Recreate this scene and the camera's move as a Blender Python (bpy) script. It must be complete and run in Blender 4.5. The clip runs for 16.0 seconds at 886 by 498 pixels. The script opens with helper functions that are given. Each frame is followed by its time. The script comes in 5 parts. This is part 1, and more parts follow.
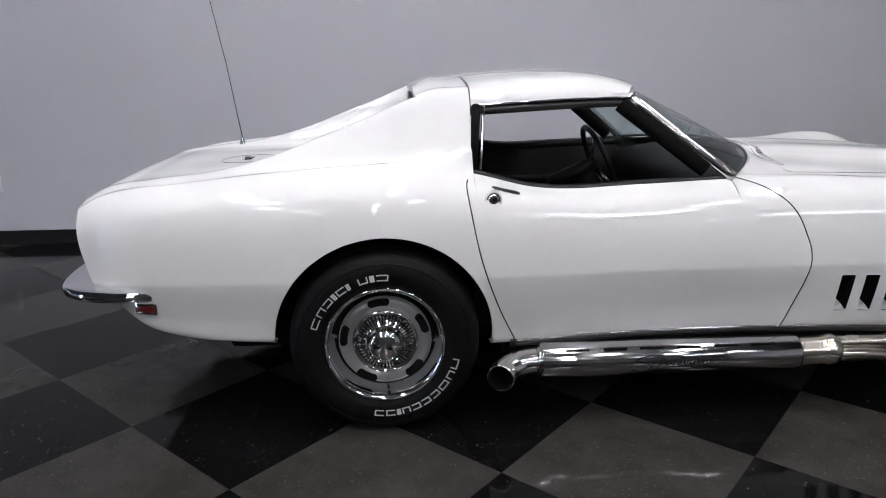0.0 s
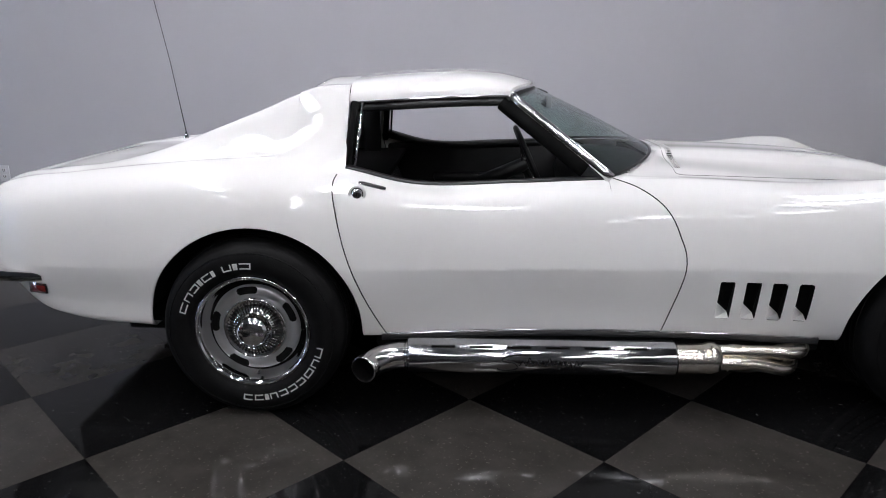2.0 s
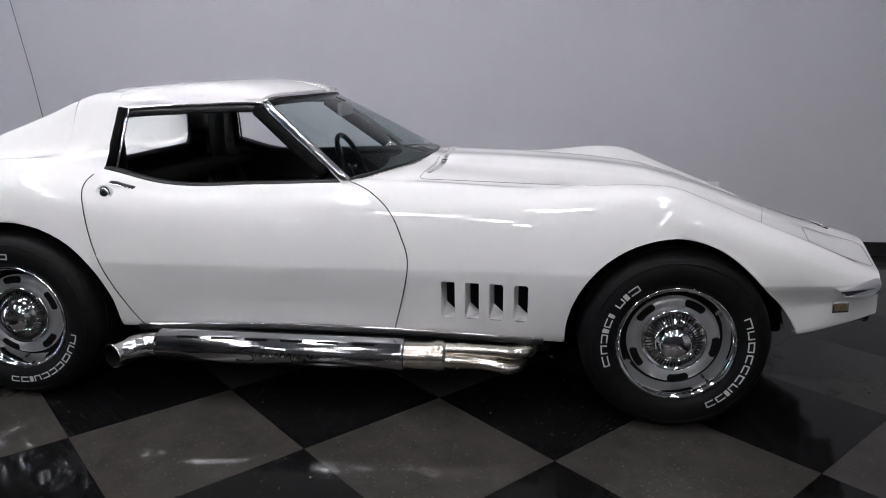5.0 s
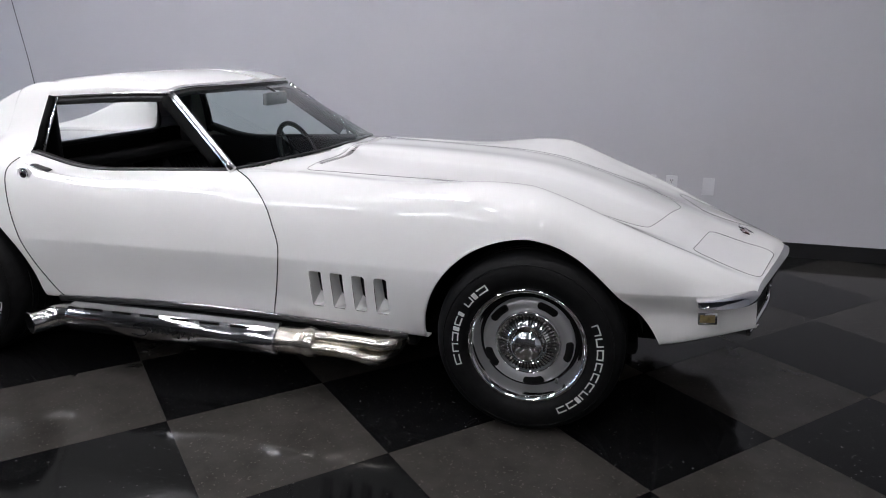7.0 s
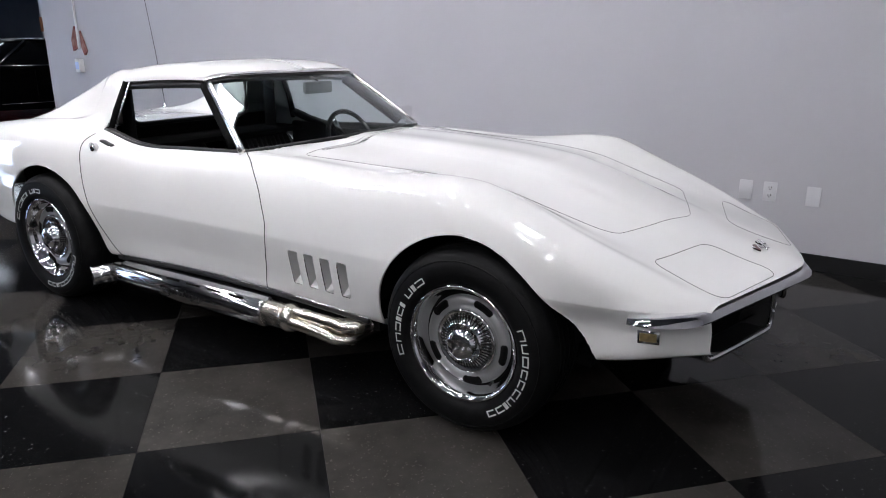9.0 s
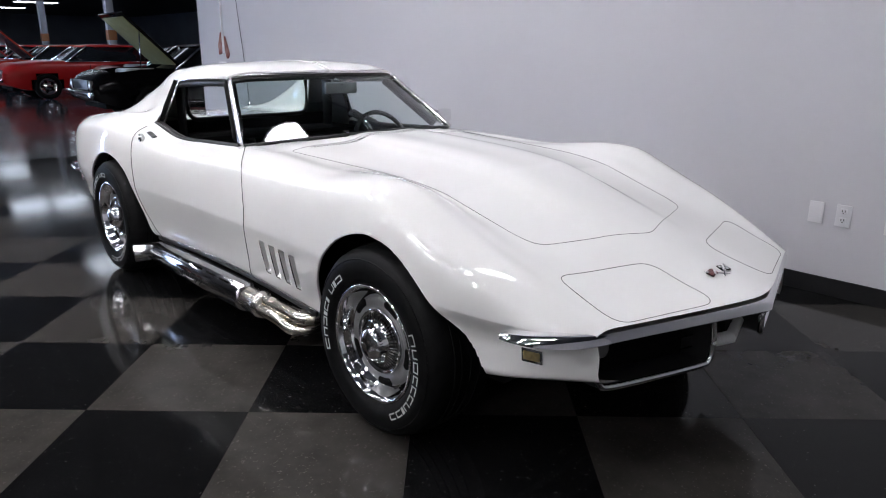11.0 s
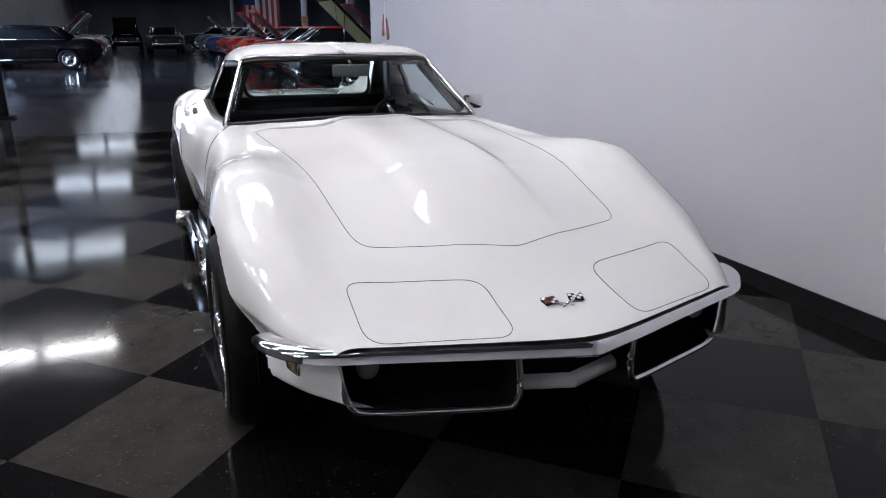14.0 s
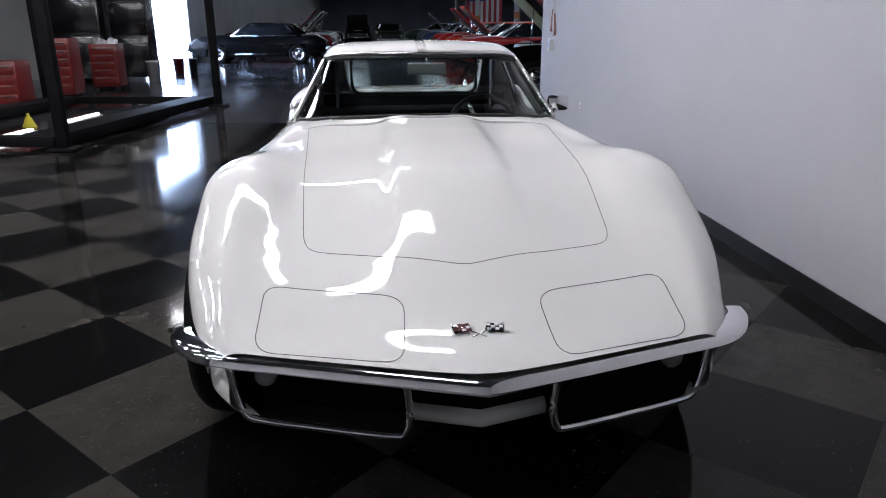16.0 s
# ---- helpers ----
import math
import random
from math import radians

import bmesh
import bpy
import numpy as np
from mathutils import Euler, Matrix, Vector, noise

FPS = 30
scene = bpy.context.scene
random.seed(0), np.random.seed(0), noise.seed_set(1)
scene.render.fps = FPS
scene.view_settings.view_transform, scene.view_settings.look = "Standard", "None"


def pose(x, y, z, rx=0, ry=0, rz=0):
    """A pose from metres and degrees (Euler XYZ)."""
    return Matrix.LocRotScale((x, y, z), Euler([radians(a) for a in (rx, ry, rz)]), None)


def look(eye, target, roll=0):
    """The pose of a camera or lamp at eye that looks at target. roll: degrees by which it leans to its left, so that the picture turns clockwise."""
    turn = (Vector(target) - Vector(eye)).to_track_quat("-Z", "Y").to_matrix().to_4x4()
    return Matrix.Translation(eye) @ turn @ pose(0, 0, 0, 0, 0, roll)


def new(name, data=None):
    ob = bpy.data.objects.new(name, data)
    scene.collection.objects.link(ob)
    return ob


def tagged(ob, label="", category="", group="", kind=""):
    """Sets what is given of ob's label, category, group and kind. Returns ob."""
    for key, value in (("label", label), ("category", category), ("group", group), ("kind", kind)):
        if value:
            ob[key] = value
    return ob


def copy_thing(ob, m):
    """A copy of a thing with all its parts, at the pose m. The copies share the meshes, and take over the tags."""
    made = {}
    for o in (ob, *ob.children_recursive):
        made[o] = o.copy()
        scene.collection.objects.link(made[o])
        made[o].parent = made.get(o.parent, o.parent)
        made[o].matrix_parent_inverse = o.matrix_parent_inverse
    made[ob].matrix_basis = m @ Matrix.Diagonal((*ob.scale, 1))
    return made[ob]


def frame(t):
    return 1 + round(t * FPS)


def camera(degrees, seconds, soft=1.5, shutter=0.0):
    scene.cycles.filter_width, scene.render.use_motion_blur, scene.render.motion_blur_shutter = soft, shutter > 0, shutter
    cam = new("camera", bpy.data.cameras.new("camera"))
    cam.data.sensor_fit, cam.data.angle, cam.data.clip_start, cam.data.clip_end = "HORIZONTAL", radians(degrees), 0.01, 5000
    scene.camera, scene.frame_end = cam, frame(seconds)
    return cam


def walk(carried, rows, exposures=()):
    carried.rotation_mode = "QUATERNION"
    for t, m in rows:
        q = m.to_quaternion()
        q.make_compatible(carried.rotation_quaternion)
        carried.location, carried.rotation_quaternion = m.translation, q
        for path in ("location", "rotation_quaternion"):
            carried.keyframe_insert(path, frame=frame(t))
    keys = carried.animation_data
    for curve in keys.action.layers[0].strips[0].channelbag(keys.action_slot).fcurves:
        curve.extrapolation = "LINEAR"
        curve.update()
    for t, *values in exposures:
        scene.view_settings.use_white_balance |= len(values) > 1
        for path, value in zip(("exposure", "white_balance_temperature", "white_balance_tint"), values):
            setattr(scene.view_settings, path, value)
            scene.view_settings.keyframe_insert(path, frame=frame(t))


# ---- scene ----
cam = camera(64.9, 16.0, soft=1.0)
PATH = [
    (0, (-1.223, -3.119, 1.313), (-1.079, -1.199, 0.772), -0.3),
    (0.5, (-1.014, -3.14, 1.304), (-0.965, -1.214, 0.767), -0.3),
    (1, (-0.857, -3.153, 1.322), (-0.845, -1.231, 0.77), -0.1),
    (1.5, (-0.655, -3.183, 1.294), (-0.7, -1.255, 0.763), -0.1),
    (2, (-0.489, -3.19, 1.291), (-0.554, -1.263, 0.761), 0.0),
    (2.5, (-0.291, -3.208, 1.304), (-0.402, -1.285, 0.768), -0.0),
    (3, (-0.12, -3.224, 1.301), (-0.233, -1.299, 0.771), 0.2),
    (3.5, (0.073, -3.234, 1.289), (-0.067, -1.306, 0.773), 0.2),
    (4, (0.283, -3.243, 1.298), (0.119, -1.319, 0.777), 0.1),
    (4.5, (0.495, -3.248, 1.277), (0.289, -1.323, 0.774), 0.1),
    (5, (0.7, -3.247, 1.272), (0.483, -1.321, 0.779), 0.0),
    (7.3, (1.7, -3.054, 1.328), (1.107, -1.226, 0.775), 0.3),
    (7.5, (1.778, -3.023, 1.333), (1.129, -1.215, 0.774), 0.4),
    (8, (1.986, -2.937, 1.325), (1.216, -1.182, 0.753), 0.4),
    (8.5, (2.192, -2.85, 1.314), (1.277, -1.163, 0.749), 0.3),
    (9, (2.38, -2.744, 1.321), (1.356, -1.122, 0.756), 0.2),
    (9.2, (2.444, -2.708, 1.333), (1.38, -1.114, 0.762), 0.2),
    (11.3, (3.128, -2.072, 1.301), (1.673, -0.813, 0.753), 0.5),
    (11.5, (3.184, -2.002, 1.303), (1.699, -0.78, 0.753), 0.6),
    (12, (3.272, -1.84, 1.309), (1.723, -0.705, 0.75), 0.7),
    (12.5, (3.35, -1.677, 1.316), (1.772, -0.589, 0.748), 0.9),
    (13, (3.43, -1.459, 1.314), (1.798, -0.483, 0.693), 0.9),
    (13.5, (3.508, -1.253, 1.316), (1.812, -0.383, 0.711), 0.6),
    (14, (3.575, -1.009, 1.315), (1.818, -0.267, 0.714), 0.3),
    (14.5, (3.593, -0.816, 1.309), (1.792, -0.188, 0.707), 0.0),
    (15, (3.623, -0.613, 1.312), (1.78, -0.126, 0.709), -0.1),
    (15.5, (3.632, -0.395, 1.3), (1.749, -0.083, 0.703), -0.3),
    (16, (3.63, -0.227, 1.329), (1.734, -0.061, 0.714), -0.2),
]
walk(cam, [(t, look(eye, target, roll)) for t, eye, target, roll in PATH], [(0, -0.12), (5, -0.1), (8, 0.1), (12.5, 0.27), (14, 0.25), (16, 0.14)])

# ---- world and light ----
world = bpy.data.worlds.new("world")
scene.world = world
world.use_nodes = True
world.node_tree.nodes["Background"].inputs[0].default_value = (0.55, 0.6, 0.7, 1)
world.node_tree.nodes["Background"].inputs[1].default_value = 0.02

# ---- materials ----


def mat(name, color, rough=0.5, metal=0.0, coat=0.0, vary=0.0, scale=8.0, bump=0.0, bscale=60.0, rvary=0.0, spec=0.5, second=None):
    m = bpy.data.materials.new(name)
    m.use_nodes = True
    nt = m.node_tree
    b = nt.nodes["Principled BSDF"]
    b.inputs["Base Color"].default_value = (*color, 1)
    b.inputs["Roughness"].default_value = rough
    b.inputs["Metallic"].default_value = metal
    b.inputs["Coat Weight"].default_value = coat
    b.inputs["Coat Roughness"].default_value = 0.03
    b.inputs["Specular IOR Level"].default_value = spec
    tc = nt.nodes.new("ShaderNodeTexCoord")
    if vary or second:
        n = nt.nodes.new("ShaderNodeTexNoise")
        n.inputs["Scale"].default_value = scale
        n.inputs["Detail"].default_value = 6
        nt.links.new(tc.outputs["Object"], n.inputs["Vector"])
        r = nt.nodes.new("ShaderNodeValToRGB")
        c2 = second or tuple(min(1, c * (1 + vary)) for c in color)
        c1 = color if second else tuple(c * (1 - vary) for c in color)
        r.color_ramp.elements[0].position, r.color_ramp.elements[1].position = 0.35, 0.65
        r.color_ramp.elements[0].color, r.color_ramp.elements[1].color = (*c1, 1), (*c2, 1)
        nt.links.new(n.outputs["Fac"], r.inputs[0])
        nt.links.new(r.outputs[0], b.inputs["Base Color"])
    if rvary:
        n2 = nt.nodes.new("ShaderNodeTexNoise")
        n2.inputs["Scale"].default_value = scale * 0.6
        n2.inputs["Detail"].default_value = 5
        nt.links.new(tc.outputs["Object"], n2.inputs["Vector"])
        mr = nt.nodes.new("ShaderNodeMapRange")
        mr.inputs["From Min"].default_value, mr.inputs["From Max"].default_value = 0.3, 0.7
        mr.inputs["To Min"].default_value, mr.inputs["To Max"].default_value = max(0, rough - rvary), rough + rvary
        nt.links.new(n2.outputs["Fac"], mr.inputs["Value"])
        nt.links.new(mr.outputs[0], b.inputs["Roughness"])
    if bump:
        n3 = nt.nodes.new("ShaderNodeTexNoise")
        n3.inputs["Scale"].default_value = bscale
        n3.inputs["Detail"].default_value = 3
        nt.links.new(tc.outputs["Object"], n3.inputs["Vector"])
        bp = nt.nodes.new("ShaderNodeBump")
        bp.inputs["Strength"].default_value = bump
        bp.inputs["Distance"].default_value = 0.002
        nt.links.new(n3.outputs["Fac"], bp.inputs["Height"])
        nt.links.new(bp.outputs[0], b.inputs["Normal"])
    return m


def emit(name, color, strength):
    m = bpy.data.materials.new(name)
    m.use_nodes = True
    b = m.node_tree.nodes["Principled BSDF"]
    b.inputs["Base Color"].default_value = (*color, 1)
    b.inputs["Emission Color"].default_value = (*color, 1)
    b.inputs["Emission Strength"].default_value = strength
    return m


def glass(name, tint, rough=0.0):
    """Thin tinted glass: a clear pane with a mirror-like skin."""
    m = bpy.data.materials.new(name)
    m.use_nodes = True
    nt = m.node_tree
    out = nt.nodes["Material Output"]
    tr = nt.nodes.new("ShaderNodeBsdfTransparent")
    tr.inputs[0].default_value = (*tint, 1)
    gl = nt.nodes.new("ShaderNodeBsdfGlossy")
    gl.inputs["Roughness"].default_value = rough
    lw = nt.nodes.new("ShaderNodeLayerWeight")
    lw.inputs["Blend"].default_value = 0.5
    pw = nt.nodes.new("ShaderNodeMath")
    pw.operation = "POWER"
    pw.inputs[1].default_value = 5.0
    fr = nt.nodes.new("ShaderNodeMath")
    fr.operation = "MULTIPLY_ADD"
    fr.inputs[1].default_value, fr.inputs[2].default_value = 0.9, 0.06
    nt.links.new(lw.outputs["Facing"], pw.inputs[0])
    nt.links.new(pw.outputs[0], fr.inputs[0])
    mx = nt.nodes.new("ShaderNodeMixShader")
    nt.links.new(fr.outputs[0], mx.inputs[0])
    nt.links.new(tr.outputs[0], mx.inputs[1])
    nt.links.new(gl.outputs[0], mx.inputs[2])
    nt.links.new(mx.outputs[0], out.inputs[0])
    return m


def speckled(name, base, fleck, amount, rough, cloud):
    """Vinyl composition tile: mottled base, chips of another colour, scuffed gloss; each tile a little different."""
    m = bpy.data.materials.new(name)
    m.use_nodes = True
    nt = m.node_tree
    b = nt.nodes["Principled BSDF"]
    b.inputs["Specular IOR Level"].default_value = 0.11
    tc = nt.nodes.new("ShaderNodeTexCoord")
    oi = nt.nodes.new("ShaderNodeObjectInfo")
    off = nt.nodes.new("ShaderNodeVectorMath")
    off.operation = "MULTIPLY_ADD"
    off.inputs[1].default_value = (37, 23, 11)
    nt.links.new(oi.outputs["Random"], off.inputs[0])
    nt.links.new(tc.outputs["Object"], off.inputs[2])
    n = nt.nodes.new("ShaderNodeTexNoise")
    n.inputs["Scale"].default_value = 7
    n.inputs["Detail"].default_value = 8
    n.inputs["Roughness"].default_value = 0.65
    nt.links.new(off.outputs[0], n.inputs["Vector"])
    r = nt.nodes.new("ShaderNodeValToRGB")
    r.color_ramp.elements[0].position, r.color_ramp.elements[1].position = 0.3, 0.7
    r.color_ramp.elements[0].color = (*[c * (1 - cloud) for c in base], 1)
    r.color_ramp.elements[1].color = (*[c * (1 + cloud) for c in base], 1)
    nt.links.new(n.outputs["Fac"], r.inputs[0])
    v = nt.nodes.new("ShaderNodeTexNoise")
    v.inputs["Scale"].default_value = 90
    v.inputs["Detail"].default_value = 2
    nt.links.new(off.outputs[0], v.inputs["Vector"])
    th = nt.nodes.new("ShaderNodeMapRange")
    th.inputs["From Min"].default_value, th.inputs["From Max"].default_value = amount, amount + 0.03
    nt.links.new(v.outputs["Fac"], th.inputs["Value"])
    mx = nt.nodes.new("ShaderNodeMix")
    mx.data_type = "RGBA"
    mx.inputs[7].default_value = (*fleck, 1)
    nt.links.new(th.outputs[0], mx.inputs[0])
    nt.links.new(r.outputs[0], mx.inputs[6])
    nt.links.new(mx.outputs[2], b.inputs["Base Color"])
    sm = nt.nodes.new("ShaderNodeTexNoise")
    sm.inputs["Scale"].default_value = 2.2
    sm.inputs["Detail"].default_value = 6
    nt.links.new(off.outputs[0], sm.inputs["Vector"])
    rr = nt.nodes.new("ShaderNodeMapRange")
    rr.inputs["From Min"].default_value, rr.inputs["From Max"].default_value = 0.3, 0.7
    rr.inputs["To Min"].default_value, rr.inputs["To Max"].default_value = rough * 0.8, rough * 1.25
    nt.links.new(sm.outputs["Fac"], rr.inputs["Value"])
    nt.links.new(rr.outputs[0], b.inputs["Roughness"])
    bp = nt.nodes.new("ShaderNodeBump")
    bp.inputs["Strength"].default_value = 0.03
    bp.inputs["Distance"].default_value = 0.001
    nt.links.new(sm.outputs["Fac"], bp.inputs["Height"])
    nt.links.new(bp.outputs[0], b.inputs["Normal"])
    return m


PAINT = mat("white_paint", (0.73, 0.725, 0.715), 0.5, coat=1.0, vary=0.012, scale=3, spec=0.0)
CHROME = mat("chrome", (0.86, 0.86, 0.87), 0.06, 1.0, rvary=0.03, scale=14)
PIPE = mat("polished_pipe", (0.56, 0.56, 0.57), 0.13, 1.0, rvary=0.05, scale=18)
BRUSHED = mat("polished_steel", (0.7, 0.69, 0.68), 0.16, 1.0, rvary=0.06, scale=20)
HEATED = mat("heat_tinted_steel", (0.62, 0.56, 0.47), 0.24, 1.0, scale=18, second=(0.74, 0.71, 0.66), rvary=0.06)
SILVER = mat("silver_wheel_paint", (0.3, 0.3, 0.305), 0.42, 0.6, vary=0.06)
RUBBER = mat("tyre_rubber", (0.004, 0.004, 0.0042), 0.6, spec=0.12, vary=0.3, scale=30, bump=0.2, bscale=140)
LETTER = mat("raised_white_rubber", (0.5, 0.5, 0.48), 0.6, vary=0.1, scale=60)
BLACK = mat("black_trim", (0.012, 0.012, 0.013), 0.4, vary=0.2)
SEAM = mat("hood_seam", (0.1, 0.1, 0.1), 0.8)
GAP = mat("panel_gap", (0.015, 0.015, 0.015), 0.8)
CABIN = mat("black_vinyl", (0.005, 0.005, 0.0055), 0.42, spec=0.3, vary=0.25, scale=25, bump=0.3, bscale=300)
CARPET = mat("black_carpet", (0.004, 0.004, 0.004), 0.95, spec=0.1, vary=0.3, scale=80)
# near-black; in recesses and gaps it puts the shade into the colour
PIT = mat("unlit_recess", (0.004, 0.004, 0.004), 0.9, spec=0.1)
AMBER = mat("amber_lens", (0.2, 0.15, 0.07), 0.2, coat=1.0, vary=0.15, scale=60)
REDLENS = mat("red_lens", (0.12, 0.01, 0.01), 0.2, coat=1.0)
LAMP = mat("lamp_glass", (0.16, 0.16, 0.16), 0.15, coat=1.0)
RED = mat("red_enamel", (0.09, 0.012, 0.012), 0.3, coat=0.5)
REARGLASS = glass("clear_rear_glass", (0.93, 0.95, 0.95))
WINDSHIELD = glass("tinted_windshield", (0.66, 0.76, 0.74))
MIRROR = mat("mirror_glass", (0.75, 0.78, 0.8), 0.02, 1.0)
WALLPAINT = mat("wall_paint", (0.5, 0.495, 0.528), 0.6, vary=0.02, scale=1.2, bump=0.06, bscale=90)
BASEBOARD = mat("black_vinyl_base", (0.012, 0.012, 0.013), 0.35, vary=0.2)
WALLPLATE = mat("wall_plate_plastic", (0.63, 0.625, 0.65), 0.4)
PLATE = mat("switch_plate", (0.78, 0.78, 0.79), 0.4)
TILE_GREY = speckled("grey_tile", (0.031, 0.0283, 0.0258), (0.062, 0.057, 0.052), 0.66, 0.085, 0.24)
TILE_BLACK = speckled("black_tile", (0.0044, 0.0044, 0.0046), (0.085, 0.085, 0.085), 0.7, 0.085, 0.35)
CONCRETE = mat("polished_concrete", (0.034, 0.035, 0.042), 0.12, vary=0.35, scale=0.7, rvary=0.04, spec=0.16)
GROUT = mat("floor_slab", (0.03, 0.03, 0.03), 0.8)
CEIL = mat("dark_ceiling", (0.1, 0.108, 0.13), 0.8, vary=0.15, scale=1)
FARWALL = mat("far_blue_wall", (0.27, 0.3, 0.38), 0.7, vary=0.1, scale=0.5)
CORRU = mat("corrugated_metal", (0.45, 0.46, 0.48), 0.5, 0.2, vary=0.08, scale=0.8)
BAY = mat("dark_bay_metal", (0.05, 0.052, 0.058), 0.6, 0.2, vary=0.15, scale=0.8)
POST = mat("dark_steel", (0.008, 0.008, 0.009), 0.6, vary=0.2, scale=6, spec=0.06)
FOG = mat("fog_lamp_glass", (0.22, 0.22, 0.22), 0.2, coat=0.3)
TUBE = emit("light_tube", (0.955, 0.95, 1.0), 45.0)
TUBE_FAR = emit("hall_light_tube", (0.8, 0.88, 1.0), 5.5)
SKYLIGHT = emit("window_daylight", (0.42, 0.68, 1.0), 1.8)
DAY = emit("daylight", (0.55, 0.7, 1.0), 17.0)

# ---- mesh helpers ----


def thing(name, label, category, group="", kind=""):
    return tagged(new(name), label, category, group, kind)


def mk(name, verts, faces, material, parent=None, label="", smooth=True, normals=None):
    me = bpy.data.meshes.new(name)
    me.from_pydata([tuple(map(float, v)) for v in verts], [], [tuple(map(int, f)) for f in faces])
    me.update()
    me.materials.append(material)
    me.polygons.foreach_set("use_smooth", [smooth] * len(me.polygons))
    if normals is not None:
        me.normals_split_custom_set_from_vertices([tuple(map(float, n)) for n in normals])
    ob = new(name, me)
    if parent is not None:
        ob.parent = parent
    if label:
        ob["label"] = label
    return ob


def part(name, bm, material, parent=None, label="", smooth=True):
    me = bpy.data.meshes.new(name)
    bmesh.ops.recalc_face_normals(bm, faces=bm.faces)
    bm.to_mesh(me)
    bm.free()
    me.materials.append(material)
    me.polygons.foreach_set("use_smooth", [smooth] * len(me.polygons))
    if smooth:
        me.set_sharp_from_angle(angle=radians(40))
    ob = new(name, me)
    if parent is not None:
        ob.parent = parent
    if label:
        ob["label"] = label
    return ob


def box(bm, c, s, bevel=0.0, rot=None, seg=2):
    r = bmesh.ops.create_cube(bm, size=1.0)
    vs = r["verts"]
    bmesh.ops.scale(bm, vec=s, verts=vs)
    if bevel:
        es = list({e for v in vs for e in v.link_edges})
        vs = list({v for f in bmesh.ops.bevel(bm, geom=es, offset=bevel, segments=seg, affect="EDGES", profile=0.5)["faces"] for v in f.verts} | {v for v in vs if v.is_valid})
    if rot is not None:
        bmesh.ops.transform(bm, matrix=rot, verts=vs)
    bmesh.ops.translate(bm, vec=c, verts=vs)
    return vs


def bx(name, c, s, material, parent=None, label="", bevel=0.0, rot=None):
    bm = bmesh.new()
    box(bm, c, s, bevel, rot)
    return part(name, bm, material, parent, label, smooth=bool(bevel))


def lathe(profile, seg, axis="y", centre=(0, 0, 0)):
    """Turn (radius, offset) pairs round an axis; returns verts and faces."""
    vs, fs = [], []
    n = len(profile)
    for k in range(seg):
        a = 2 * math.pi * k / seg
        for r, o in profile:
            p = (r * math.cos(a), o, r * math.sin(a)) if axis == "y" else (r * math.cos(a), r * math.sin(a), o)
            vs.append((p[0] + centre[0], p[1] + centre[1], p[2] + centre[2]))
    for k in range(seg):
        for j in range(n - 1):
            a, b = k * n + j, ((k + 1) % seg) * n + j
            fs.append((a, a + 1, b + 1, b))
    return vs, fs


def tube(pts, radius, sides=8, closed=False, flat=1.0, up=(0, 0, 1)):
    """A pipe along points; radius may be a list; flat squashes it along the second axis."""
    P = [Vector(p) for p in pts]
    n = len(P)
    rad = radius if isinstance(radius, (list, tuple)) else [radius] * n
    vs, fs = [], []
    ref = Vector(up)
    for i, p in enumerate(P):
        a = P[(i - 1) % n] if (closed or i > 0) else p
        b = P[(i + 1) % n] if (closed or i < n - 1) else p
        t = (b - a).normalized()
        u = ref - t * ref.dot(t)
        if u.length < 1e-3:
            u = Vector((1, 0, 0)) - t * t.x
        u.normalize()
        w = t.cross(u)
        for k in range(sides):
            an = 2 * math.pi * k / sides
            vs.append(p + (u * math.cos(an) + w * math.sin(an) * flat) * rad[i])
    for i in range(n if closed else n - 1):
        for k in range(sides):
            a, b = i * sides, ((i + 1) % n) * sides
            fs.append((a + k, a + (k + 1) % sides, b + (k + 1) % sides, b + k))
    if not closed:
        fs.append(tuple(range(sides))[::-1])
        fs.append(tuple((n - 1) * sides + k for k in range(sides)))
    return vs, fs


def smoothed(pts, n=8, closed=False):
    """Points of a smooth curve through pts."""
    P = [np.array(p, float) for p in pts]
    out = []
    m = len(P)
    for i in range(m if closed else m - 1):
        p0 = P[(i - 1) % m] if (closed or i) else P[0]
        p1, p2 = P[i], P[(i + 1) % m]
        p3 = P[(i + 2) % m] if (closed or i < m - 2) else P[-1]
        for k in range(n):
            t = k / n
            out.append(0.5 * (2 * p1 + (p2 - p0) * t + (2 * p0 - 5 * p1 + 4 * p2 - p3) * t * t + (3 * p1 - p0 - 3 * p2 + p3) * t**3))
    if not closed:
        out.append(P[-1])
    return out


def crv(*keys):
    """A smooth function through (x, value) keys."""
    X = np.array([k[0] for k in keys], float)
    Y = np.array([k[1] for k in keys], float)
    d = np.diff(Y) / np.diff(X)
    h = np.diff(X)
    T = np.empty(len(X))
    T[0], T[-1] = d[0], d[-1]
    T[1:-1] = (d[:-1] * h[1:] + d[1:] * h[:-1]) / (h[1:] + h[:-1])

    def f(x):
        x = np.clip(np.asarray(x, float), X[0], X[-1])
        i = np.clip(np.searchsorted(X, x, side="right") - 1, 0, len(X) - 2)
        t = (x - X[i]) / h[i]
        return (2 * t**3 - 3 * t**2 + 1) * Y[i] + (t**3 - 2 * t**2 + t) * h[i] * T[i] + (3 * t**2 - 2 * t**3) * Y[i + 1] + (t**3 - t**2) * h[i] * T[i + 1]

    return f


def join(*meshes):
    vs, fs = [], []
    for v, f in meshes:
        k = len(vs)
        vs += list(v)
        fs += [tuple(i + k for i in q) for q in f]
    return vs, fs


